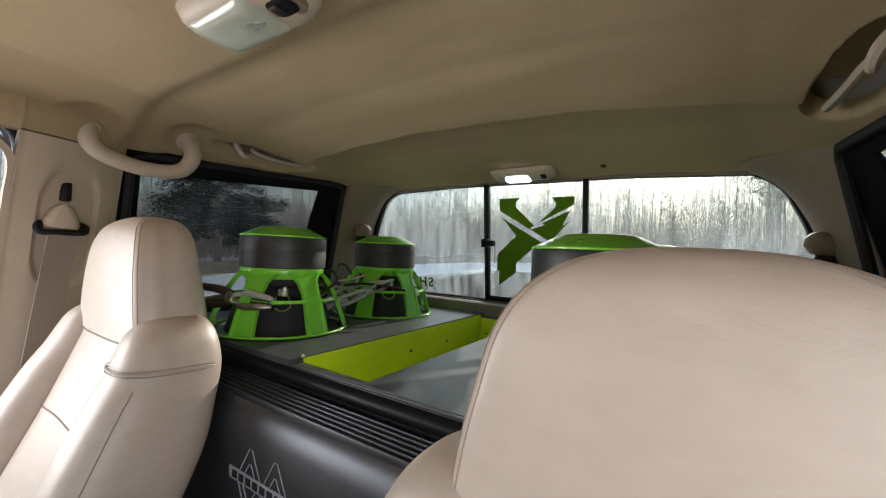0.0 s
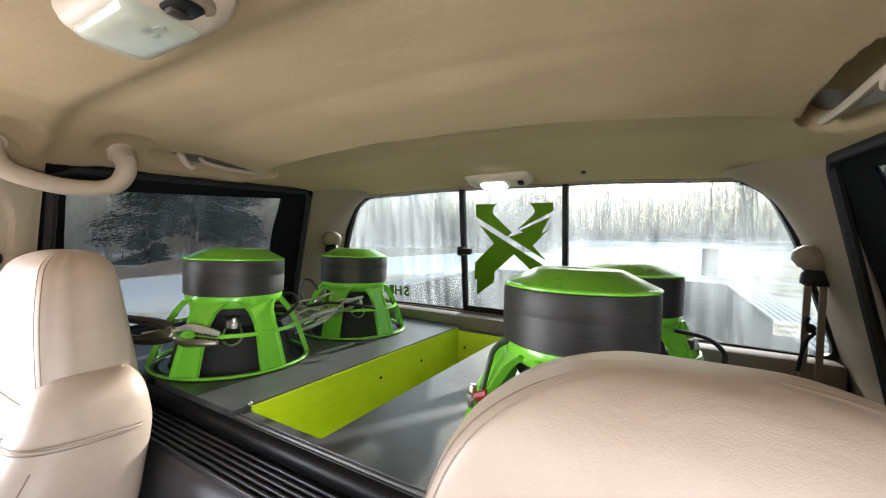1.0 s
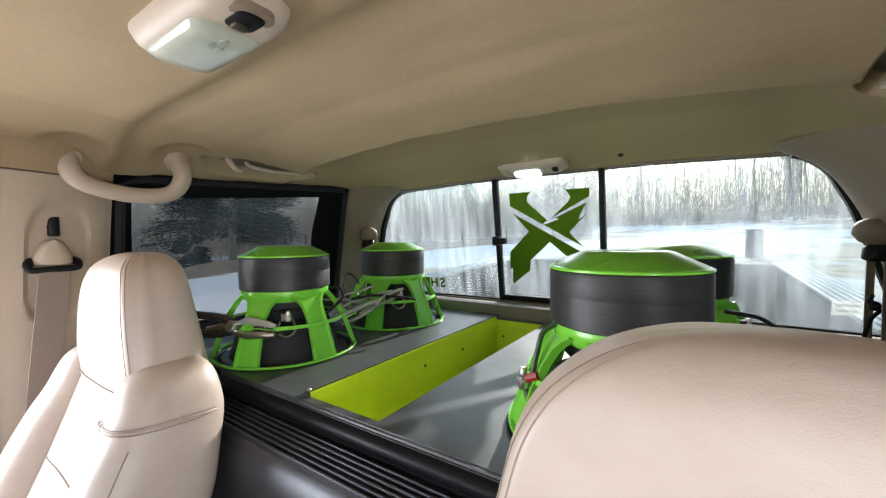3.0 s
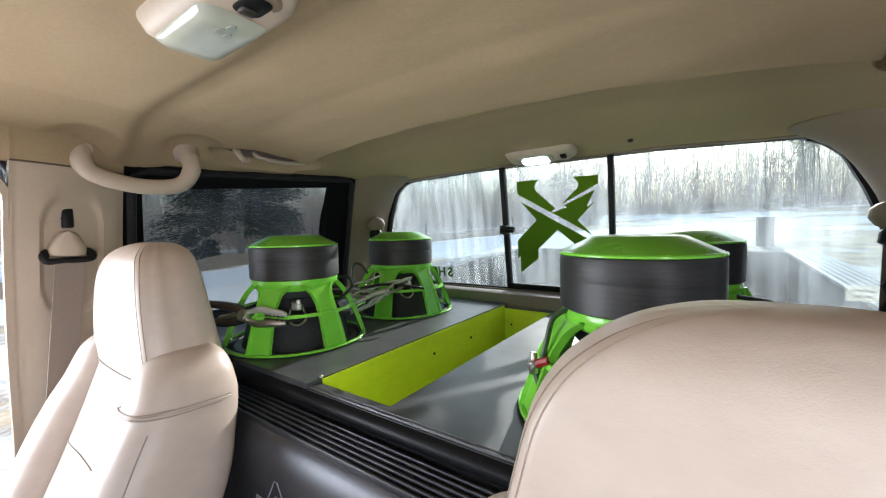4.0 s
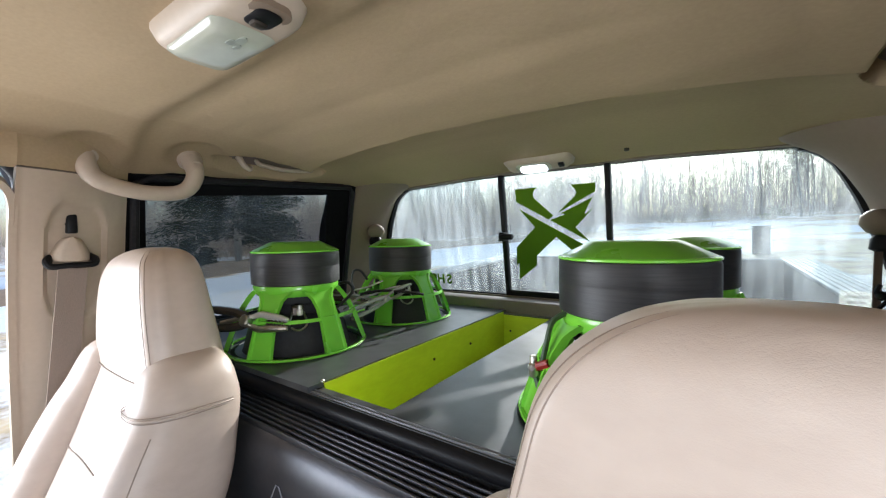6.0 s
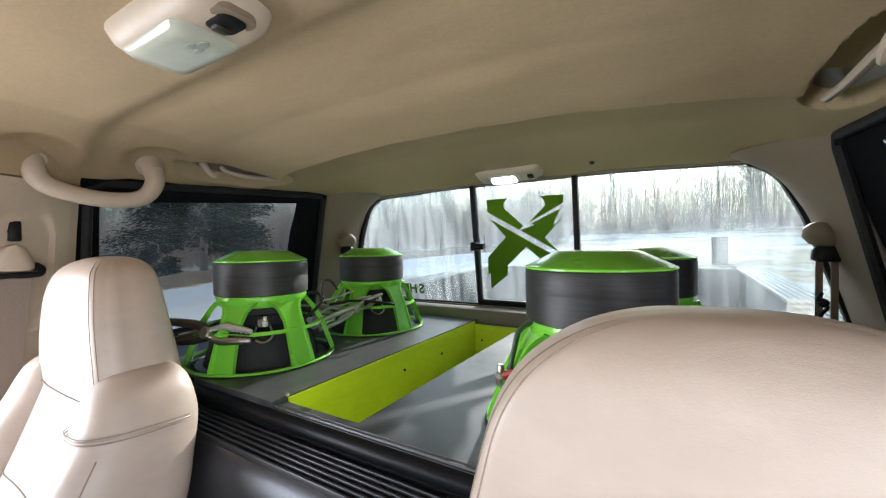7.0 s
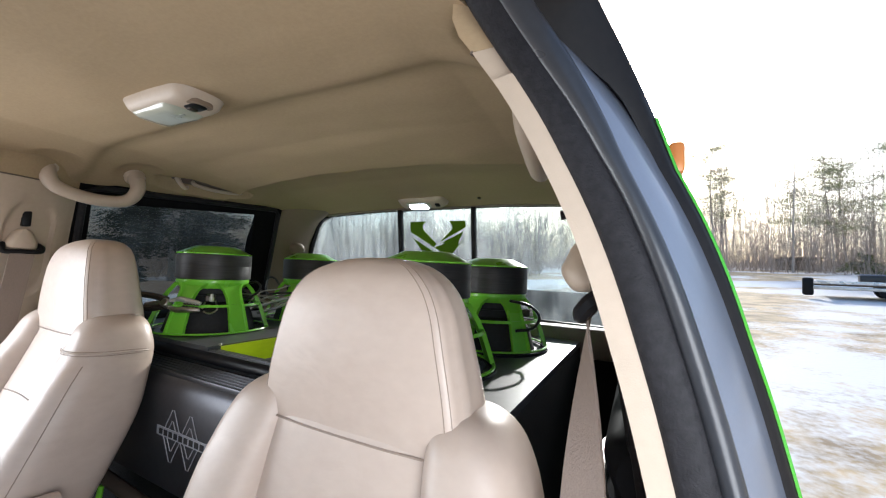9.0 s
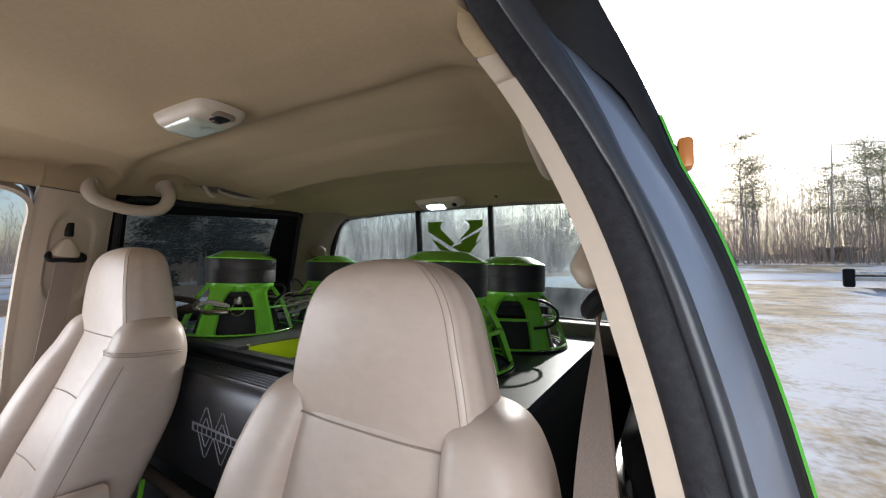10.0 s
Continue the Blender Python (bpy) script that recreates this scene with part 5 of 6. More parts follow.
def build_belt(s, drop):
    b = thing("seat_belt", "tan seat belt hanging from its pillar guide", "seat belt", "front seat belts")
    slim = 1.0 if s > 0 else 0.78
    b.matrix_basis = Matrix.Translation((s * 0.814, 0.500 if s > 0 else 0.494, 1.480 if s > 0 else 1.520))
    bm = bmesh.new()
    cube(bm, *sorted((s * (-0.016 if s > 0 else -0.044), s * 0.0)), -0.010, 0.010, 0.062, 0.100 if s > 0 else 0.108, 0.004)
    part("height_slot", bm, BLACK, b)
    bm = bmesh.new()
    tube(bm, [(s * -0.012, 0.0, 0.090), (s * -0.040, -0.006, 0.084)], 0.0065, 8, 0.8)
    part("height_lever", bm, BLACK, b)
    # cover of the guide: a rounded trapezium
    bm = bmesh.new()
    rings(bm, [[(s * (-0.006 - d), y * slim, z) for y, z in fillet([(-w0 - 0.004, -0.004), (w0 + 0.004, -0.004), (w0 + 0.004, 0.014), (w1 + 0.002, 0.054), (-w1 - 0.002, 0.054), (-w0 - 0.004, 0.014)], 0.016, 5)] for d, w0, w1 in ((0.0, 0.041, 0.023), (0.008, 0.041, 0.023), (0.016, 0.039, 0.021), (0.023, 0.035, 0.017), (0.029, 0.028, 0.010), (0.033, 0.018, 0.002))])
    if s > 0:
        # a rounder, shallower cover on the driver's side
        for v in bm.verts:
            v.co.z = 0.004 + (v.co.z + 0.004) * 0.92
            v.co.x *= 0.92 - 0.40 * (abs(v.co.z - 0.030) / 0.028) ** 2
    part("guide_cover", bm, TRIM, b)
    bm = bmesh.new()
    out, low = (0.020, 0.003) if s > 0 else (0.0, 0.0)
    tube(bm, [(s * (x + out), y * slim, z - low) for x, y, z in spline([(-0.012, -0.046, 0.004), (-0.022, -0.053, -0.001), (-0.030, -0.053, -0.010), (-0.032, -0.044, -0.015), (-0.032, 0.0, -0.014), (-0.032, 0.044, -0.013), (-0.030, 0.053, -0.008), (-0.022, 0.053, 0.000), (-0.012, 0.046, 0.004)], 5)], 0.0078, 8, 1.0, lambda t: 0.9 + 0.45 * (abs(t - 0.5) * 2) ** 2)
    part("guide_loop", bm, BLACK, b)
    bm = bmesh.new()
    pts, sides = drop(s)
    ribbon(bm, pts, sides, 0.046 if s > 0 else 0.052)
    part("webbing", bm, BELT, b)
    return b


def drop_hanging(s):
    """Twists as it leaves the loop and hangs straight down beside the pillar."""
    pts = [(s * (-0.014 - 0.002 * min(1.0, t * 2.2)), -0.018 * min(1.0, t * 2.2), -0.018 - 0.60 * t) for t in steps(0, 1, 24)]
    sides = [(math.sin(a), -math.cos(a), 0) if s > 0 else (math.sin(a), math.cos(a), 0) for a in [min(1.0, t * 3.0) * 1.35 for t in steps(0, 1, 24)]]
    return [(x + s * 0.004, y, z) for x, y, z in pts], sides


def drop_slanted(s):
    """Runs down and forward to the floor."""
    pts = [(s * (-0.034 + 0.030 * t), -0.055 * t, -0.020 - 0.60 * t) for t in steps(0, 1, 12)]
    return pts, [(0, 1, -0.15)] * 13


for s in (-1, 1):
    build_handle(s)
    build_hook(s)
build_belt(-1, drop_slanted)
build_belt(1, drop_hanging)


# ---- outside ----
def land(x, y):
    return 0.016 * x + 0.055 * y + (0.25 * noise.noise((x * 0.03, y * 0.03, 0)) if x * x + y * y > 100 else 0.0)


bm = bmesh.new()
radii = [0, 1.5, 3, 5, 8, 11, 15, 20, 26, 33, 42, 55, 75, 110, 170, 300, 600]
made = []
for r in radii:
    made.append([bm.verts.new((r * math.cos(a), r * math.sin(a), land(r * math.cos(a), r * math.sin(a)) if r < 120 else land(120 * math.cos(a), 120 * math.sin(a)))) for a in [2 * math.pi * i / 72 for i in range(72)]] if r else [bm.verts.new((0, 0, 0))])
for i in range(72):
    j = (i + 1) % 72
    bm.faces.new((made[0][0], made[1][i], made[1][j]))
    for a, b in zip(made[1:], made[2:]):
        bm.faces.new((a[i], b[i], b[j], a[j]))
structure("ground", bm, GROUND, "field of dead grass under patches of thin old snow", "ground")


class Soup:
    """Collects simple tapered rods and small leaf cards for one mesh."""

    def __init__(self):
        self.v, self.f = [], []

    def rod(self, a, b, ra, rb, seg=4):
        a, b = Vector(a), Vector(b)
        d = (b - a).normalized()
        s = d.orthogonal().normalized()
        u = d.cross(s)
        o = len(self.v)
        for p, r in ((a, ra), (b, rb)):
            for k in range(seg):
                t = 2 * math.pi * k / seg
                self.v.append(p + s * r * math.cos(t) + u * r * math.sin(t))
        for k in range(seg):
            j = (k + 1) % seg
            self.f.append((o + k, o + j, o + seg + j, o + seg + k))

    def leaf(self, p, d, w, rng):
        d = Vector(d)
        s = d.cross(Vector((rng.uniform(-1, 1), rng.uniform(-1, 1), rng.uniform(-1, 1)))).normalized() * w
        o = len(self.v)
        p = Vector(p)
        self.v += [p - s * 0.3, p + d * 0.5 + s, p + d, p + d * 0.5 - s]
        self.f.append((o, o + 1, o + 2, o + 3))

    def mesh(self, name, mat, parent=None):
        me = bpy.data.meshes.new(name)
        me.from_pydata([tuple(v) for v in self.v], [], self.f)
        me.materials.append(mat)
        ob = new(name, me)
        if parent:
            ob.parent = parent
        return ob


def bare_tree(soup, base, h, rng, r0=None, branches=9, twigs=3):
    base = Vector(base)
    r0 = r0 or h * 0.011
    lean = Vector((rng.uniform(-0.05, 0.05), rng.uniform(-0.05, 0.05), 1))
    pts = [base + Vector((lean.x * h * t + 0.15 * math.sin(3 * t + h), lean.y * h * t, h * t)) for t in (0, 0.35, 0.7, 1)]
    for i in range(3):
        soup.rod(pts[i] - Vector((0, 0, 0.3 if i == 0 else 0)), pts[i + 1], r0 * (1 - 0.3 * i), r0 * (1 - 0.3 * (i + 1)) + 0.004, 5)
    for k in range(branches):
        t = rng.uniform(0.3, 0.97)
        p = pts[0].lerp(pts[3], t)
        a = rng.uniform(0, 2 * math.pi)
        ln = h * rng.uniform(0.10, 0.26) * (1.15 - t * 0.6)
        d = Vector((math.cos(a), math.sin(a), rng.uniform(0.5, 1.5))).normalized()
        q = p + d * ln
        soup.rod(p, q, r0 * 0.4 * (1.1 - t * 0.7), 0.005, 3)
        for m in range(twigs):
            e = p.lerp(q, rng.uniform(0.3, 1))
            d2 = (d + Vector((rng.uniform(-1, 1), rng.uniform(-1, 1), rng.uniform(-0.1, 0.9)))).normalized()
            soup.rod(e, e + d2 * ln * rng.uniform(0.35, 0.7), 0.008, 0.003, 3)


rng = random.Random(5)
woods = Soup()
for i in range(900):
    a = rng.uniform(-0.35, math.pi + 0.55)
    x, y = math.cos(a), math.sin(a)
    r = rng.uniform(0, 1) ** 0.8 * 38 + (40 if x > -0.2 else 27 if a < 2.92 else 72)
    if a > 2.92 and rng.random() < 0.7:
        continue
    p = (r * x, r * y)
    bare_tree(woods, (p[0], p[1], land(*p)), rng.uniform(7, 12.5) * (1 if x > -0.2 else 0.9), rng, rng.uniform(0.016, 0.042), 14, 6)
for i in range(220):
    a = rng.uniform(math.pi + 0.4, 2 * math.pi - 0.35)
    r = rng.uniform(45, 80)
    p = (r * math.cos(a), r * math.sin(a))
    bare_tree(woods, (p[0], p[1], land(*p)), rng.uniform(8, 14), rng, None, 5, 2)
tagged(woods.mesh("woods", BARK), "leafless grey winter woods round the field", "woods", "", "stuff")
brush = Soup()
for i in range(17000):
    a = rng.uniform(-0.35, math.pi + 0.5)
    x, y = math.cos(a), math.sin(a)
    r = rng.uniform(0, 1) * 40 + (41 if x > -0.2 else 28 if a < 2.92 else 74)
    p = Vector((r * x, r * y, land(r * x, r * y)))
    for k in range(3):
        d = Vector((rng.uniform(-0.5, 0.5), rng.uniform(-0.5, 0.5), 1)).normalized()
        h = rng.uniform(0.8, 5.4)
        brush.rod(p, p + d * h, 0.010, 0.004, 3)
        e = p + d * h * rng.uniform(0.4, 0.8)
        brush.rod(e, e + Vector((rng.uniform(-0.8, 0.8), rng.uniform(-0.8, 0.8), 0.8)) * rng.uniform(0.3, 1.1), 0.007, 0.003, 3)
tagged(brush.mesh("undergrowth", TWIG), "brown leafless undergrowth at the edge of the woods", "brush", "", "stuff")
far = Soup()
for i in range(9500):
    a = rng.uniform(0, 2 * math.pi)
    r = rng.uniform(58, 112) if not 2.92 < a < 3.7 else rng.uniform(90, 125)
    if 2.92 < a < 3.7 and rng.random() < 0.75:
        continue
    p = Vector((r * math.cos(a), r * math.sin(a), land(min(r, 100) * math.cos(a), min(r, 100) * math.sin(a))))
    h = rng.uniform(6, 13.5)
    q = p + Vector((rng.uniform(-0.6, 0.6), rng.uniform(-0.6, 0.6), h))
    far.rod(p - Vector((0, 0, 1)), q, rng.uniform(0.018, 0.05), 0.010, 3)
    for k in range(13):
        e = p.lerp(q, rng.uniform(0.25, 0.95))
        far.rod(e, e + Vector((rng.uniform(-1, 1), rng.uniform(-1, 1), rng.uniform(0.4, 1.6))) * rng.uniform(0.7, 1.8), 0.014, 0.006, 3)
tagged(far.mesh("far_woods", TWIG), "hazy brown far belt of winter woods", "woods", "", "stuff")

# ---- clamps, wires and straps round the woofers ----
def build_clamp(axis_from, axis_to, roll=0.0, grip=DARK_STEEL, stout=1.15):
    """Locking pliers: two jaws, a pivot with a spring arm, and two long grips."""
    a, b = Vector(axis_from), Vector(axis_to)
    d = (b - a).normalized()
    m = Matrix.Translation(a) @ d.to_track_quat("X", "Z").to_matrix().to_4x4() @ Matrix.Rotation(radians(roll), 4, "X")
    c = thing("locking_pliers", "worn steel locking pliers clamped on the woofer basket", "pliers", "pliers on the woofers")
    c.matrix_basis = m @ Matrix.Diagonal((1.3, 1.3 * stout, 1.3 * stout, 1))
    for s in (-1, 1):
        bm = bmesh.new()
        tube(bm, spline([(-0.030, 0.002 * s, s * 0.0060), (-0.015, 0, s * 0.0076), (0.006, -0.001 * s, s * 0.0095), (0.024, 0, s * 0.0110), (0.042, 0, s * 0.0065), (0.062, 0, s * 0.006)], 5), 0.0043, 10, 1.15, lambda t: 0.72 + 0.45 * math.sin(math.pi * min(1.0, t * 1.25)) ** 0.8)
        part("jaw", bm, NICKEL if s > 0 else STEEL, c)
        for i in range(5):
            bm = bmesh.new()
            x = -0.024 + i * 0.008
            cube(bm, x - 0.0022, x + 0.0022, -0.003, 0.003, *sorted((s * 0.0012, s * 0.004)), 0.0006, 1)
            part("tooth", bm, DARK_STEEL, c)
        bm = bmesh.new()
        tube(bm, spline([(0.052, 0, s * 0.005), (0.075, 0, s * 0.011), (0.110, 0, s * 0.013), (0.150, 0, s * 0.011 + 0.003)], 5), 0.0066, 8, 1.0, lambda t: 1.15 - 0.35 * t)
        part("grip", bm, grip, c)
    bm = bmesh.new()
    lathe(bm, [(0.007, -0.010), (0.009, -0.008), (0.009, 0.008), (0.007, 0.010)], 12)
    bmesh.ops.transform(bm, matrix=pose(0.050, 0, 0, 90, 0, 0), verts=bm.verts)
    part("pivot", bm, STEEL, c)
    bm = bmesh.new()
    tube(bm, [(0.060, 0, 0.004), (0.100, 0, -0.006)], 0.0035, 6)
    part("link", bm, STEEL, c)
    bm = bmesh.new()
    lathe(bm, [(0.0055, -0.008), (0.0065, -0.006), (0.0065, 0.010), (0.005, 0.012)], 10)
    bmesh.ops.transform(bm, matrix=pose(0.158, 0, 0.016, 0, 90, 0), verts=bm.verts)
    part("adjusting_screw", bm, STEEL, c)
    return c


build_clamp((-0.376, 0.750, 1.363), (-0.570, 0.655, 1.375), 20, DARK_STEEL, 1.2)
build_clamp((-0.355, 1.190, 1.385), (-0.400, 1.020, 1.330), -15, NICKEL, 0.85)
build_clamp((-0.462, 1.125, 1.352), (-0.520, 1.000, 1.392), 25, DARK_STEEL, 0.85)


def wire(label, pts, r, mat, name="speaker_wire"):
    bm = bmesh.new()
    tube(bm, spline(pts, 7), r, 7)
    return tagged(part(name, bm, mat), label, "wire", "speaker wires")


wire("black speaker wire looped round the woofer basket", [(-0.410, 0.965, 1.428), (-0.378, 0.985, 1.432), (-0.362, 0.985, 1.405), (-0.365, 0.925, 1.368), (-0.360, 0.850, 1.352), (-0.372, 0.775, 1.343)], 0.0042, WIRE)
wire("black speaker wire looped round the woofer basket", [(-0.535, 1.215, 1.405), (-0.550, 1.195, 1.440), (-0.570, 1.180, 1.440), (-0.575, 1.175, 1.400), (-0.540, 1.165, 1.360)], 0.004, WIRE)
wire("bare silver speaker wire twisted between the woofers", [(-0.430, 1.010, 1.345), (-0.420, 1.060, 1.372), (-0.405, 1.110, 1.378), (-0.385, 1.160, 1.392), (-0.360, 1.190, 1.398)], 0.0032, NICKEL)
wire("bare silver speaker wire twisted between the woofers", [(-0.440, 1.000, 1.352), (-0.440, 1.050, 1.392), (-0.425, 1.110, 1.402), (-0.400, 1.150, 1.418)], 0.0028, NICKEL)
wire("black speaker wire running to the rear woofer", [(-0.410, 1.060, 1.385), (-0.385, 1.120, 1.390), (-0.345, 1.170, 1.384), (-0.300, 1.195, 1.378), (-0.285, 1.215, 1.372)], 0.0042, WIRE)
wire("black speaker wire beside the pliers", [(-0.500, 0.715, 1.345), (-0.580, 0.665, 1.360), (-0.660, 0.655, 1.350), (-0.720, 0.690, 1.30)], 0.0035, WIRE)
wire("olive green speaker wire with a red boot", [(0.280, 0.850, 1.435), (0.262, 0.840, 1.420), (0.256, 0.830, 1.390), (0.252, 0.820, 1.360)], 0.0045, WIRE_GREEN)
wire("olive green speaker wire with a red boot", [(0.240, 0.816, 1.345), (0.248, 0.812, 1.325), (0.254, 0.806, 1.308)], 0.0045, WIRE_GREEN)
wire("black speaker wire looped round the woofer basket", [(0.505, 1.180, 1.42), (0.560, 1.190, 1.41), (0.590, 1.20, 1.38), (0.575, 1.19, 1.345), (0.530, 1.165, 1.335)], 0.0045, WIRE)
wire("black speaker wire looped round the woofer basket", [(0.470, 0.800, 1.425), (0.505, 0.790, 1.400), (0.530, 0.800, 1.360), (0.520, 0.790, 1.335)], 0.0045, WIRE)
post = thing("terminal_post", "nickel binding post with a red insulated ring", "terminal", loc=(0.240, 0.815, 1.352))
bm = bmesh.new()
lathe(bm, [(0.006, -0.016), (0.008, -0.012), (0.008, 0.004), (0.0055, 0.006), (0.0055, 0.016), (0.004, 0.018)], 12)
part("post", bm, STEEL, post)
bm = bmesh.new()
tube(bm, [(0.004, 0, 0.0), (0.026, -0.004, 0.010)], 0.007, 8)
part("red_boot", bm, RED, post, "red insulating boot")
bm = bmesh.new()
lathe(bm, [(0.010, -0.003), (0.010, 0.001)], 6)
part("nut", bm, STEEL, post)


# rear belt guides on the rear pillars, the straps hanging from them
def build_rear_guide(s, straps):
    g = thing("rear_belt_guide", "tan rear seat belt guide on the rear pillar", "seat belt", "rear belt guides")
    g.matrix_basis = Matrix.Translation((0.790, 1.498, 1.566) if s > 0 else (-0.759, 1.498, 1.584)) @ Matrix.Diagonal((1.1, 1.1, 1.1, 1))
    bm = bmesh.new()
    rings(bm, [oval(-s * 0.004 * k, -0.010 - 0.004 * k, z, w, d, 2.3, 18) for k, (z, w, d) in enumerate(((-0.022, 0.014, 0.018), (-0.016, 0.026, 0.028), (0.0, 0.034, 0.034), (0.016, 0.030, 0.030), (0.026, 0.018, 0.020), (0.030, 0.006, 0.008)))])
    part("cover", bm, BROWN_SHADED_TRIM, g)
    bm = bmesh.new()
    rings(bm, [oval(0, -0.014, z, w, d, 2.6, 14) for z, w, d in ((-0.054, 0.020, 0.014), (-0.049, 0.028, 0.018), (-0.028, 0.026, 0.018), (-0.020, 0.018, 0.014))])
    part("loop", bm, BLACK, g)
    if straps:
        for x, z1 in ((-0.014, -0.30), (0.010, -0.42)):
            bm = bmesh.new()
            P = [(x - 0.004 * t, -0.016, -0.045 + (z1 + 0.045) * t) for t in steps(0, 1, 10)]
            ribbon(bm, P, [(1, 0.25, 0)] * 11, 0.013, 0.0012)
            part("strap", bm, BELT, g)
        bm = bmesh.new()
        tube(bm, spline([(-0.012, -0.022, -0.120), (-0.018, -0.024, -0.135), (-0.004, -0.026, -0.150), (-0.014, -0.024, -0.168), (-0.022, -0.022, -0.205), (-0.026, -0.022, -0.235)], 5), 0.004, 6)
        part("cord", bm, BLACK, g, "knotted black cord")
        bm = bmesh.new()
        bmesh.ops.create_uvsphere(bm, u_segments=10, v_segments=7, radius=0.010)
        bmesh.ops.translate(bm, verts=bm.verts, vec=(-0.010, -0.024, -0.142))
        part("knot", bm, BLACK, g)
    return g


build_rear_guide(1, True)
build_rear_guide(-1, False)

# trim rod and cable under the amplifier
bm = bmesh.new()
tube(bm, [(-0.50, 0.60, 0.915), (-0.20, 0.60, 0.90), (0.15, 0.60, 0.885)], 0.016, 10)
tagged(part("bracket_tube", bm, TRIM_DARK), "brown tube bracket below the amplifier", "bracket").parent = None
bm = bmesh.new()
tube(bm, spline([(-0.40, 0.585, 0.90), (-0.395, 0.575, 0.80), (-0.37, 0.57, 0.70), (-0.36, 0.56, 0.56)], 6), 0.007, 8)
tagged(part("power_cable", bm, GREEN), "green power cable hanging below the amplifier", "cable")

# amber lamp on the outer edge of the rear door
marker = thing("amber_marker_lamp", "small amber marker lamp in a dark mount", "lamp", loc=(0.884, 0.575, 1.637))
bm = bmesh.new()
cube(bm, -0.006, 0.010, -0.014, 0.014, -0.018, 0.018, 0.005)
part("lens", bm, AMBER, marker)
bm = bmesh.new()
cube(bm, -0.030, -0.006, -0.010, 0.010, -0.012, 0.012, 0.003)
part("mount", bm, BLACK, marker)

# ---- truck bed ----
truck = thing("truck_bed", "open truck bed with a dark liner and ribbed pale rail caps", "truck bed")
truck.matrix_basis = pose(0, 1.74, 0.80, 2.4, 0, 0)
LEN, HW, WALL = 1.62, 0.865, 0.50
bm = bmesh.new()
cube(bm, -HW - 0.12, HW + 0.12, 0, LEN + 0.05, -0.25, 0.0)
part("bed_floor", bm, BEDLINER, truck)
for s in (-1, 1):
    bm = bmesh.new()
    cube(bm, *sorted((s * HW, s * (HW + 0.11))), 0.0, LEN + 0.05, 0.0, WALL, 0.006)
    part("bed_side", bm, BEDLINER, truck)
    cap_m = RAIL_GREY
    bm = bmesh.new()
    cube(bm, *sorted((s * (HW - 0.015), s * (HW + 0.13))), 0.0, LEN + 0.06, WALL, WALL + 0.016, 0.005)
    cap = part("rail_cap", bm, cap_m, truck, "pale ribbed plastic rail cap")
    for i in range(5):
        bm = bmesh.new()
        x = s * (HW + 0.006 + i * 0.024)
        cube(bm, x - 0.005, x + 0.005, 0.01, LEN + 0.05, WALL + 0.015, WALL + 0.021, 0.002, 1)
        part("cap_rib", bm, cap_m, cap)
bm = bmesh.new()
cube(bm, -HW, HW, LEN, LEN + 0.05, 0.0, WALL + 0.006, 0.006)
part("tailgate", bm, BEDLINER, truck)
bm = bmesh.new()
cube(bm, -HW, HW, 0.0, 0.04, 0.0, WALL - 0.06, 0.004)
part("bed_front", bm, BEDLINER, truck)


# ---- trees and things in the field ----
def at(x, y, dz=0.0):
    return Vector((x, y, land(x, y) + dz))


def evergreen(x, y, h, r, mat, seed, label, bare=0.12):
    q = random.Random(seed)
    t = thing("evergreen_tree", label, "tree", "evergreens", at(x, y))
    trunk = Soup()
    trunk.rod((0, 0, -0.3), (0, 0, h * 0.5), h * 0.02, h * 0.014, 8)
    trunk.rod((0, 0, h * 0.5), (0.1, 0, h), h * 0.014, 0.02, 8)
    crown = Soup()
    n = int(h * 15)
    for i in range(n):
        k = bare + (1 - bare) * (i + q.random()) / n
        z = h * k
        ln = r * (1.05 - k) ** 0.75 * q.uniform(0.55, 1.15)
        a = q.uniform(0, 2 * math.pi)
        d = Vector((math.cos(a), math.sin(a), q.uniform(-0.25, 0.12)))
        trunk.rod((0, 0, z), Vector((0, 0, z)) + d * ln, 0.035, 0.01, 4)
        for j in range(int(60 + ln * 120)):
            f = q.uniform(0.2, 1.05)
            p = Vector((0, 0, z)) + d * ln * f + Vector((q.gauss(0, 0.18), q.gauss(0, 0.18), q.gauss(0, 0.14))) * (0.4 + ln * 0.25)
            crown.leaf(p, (d + Vector((q.uniform(-0.7, 0.7), q.uniform(-0.7, 0.7), q.uniform(-0.6, 0.2)))) * q.uniform(0.12, 0.26), q.uniform(0.018, 0.044), q)
    trunk.mesh("trunk", BARK, t)
    crown.mesh("crown", mat, t)
    return t


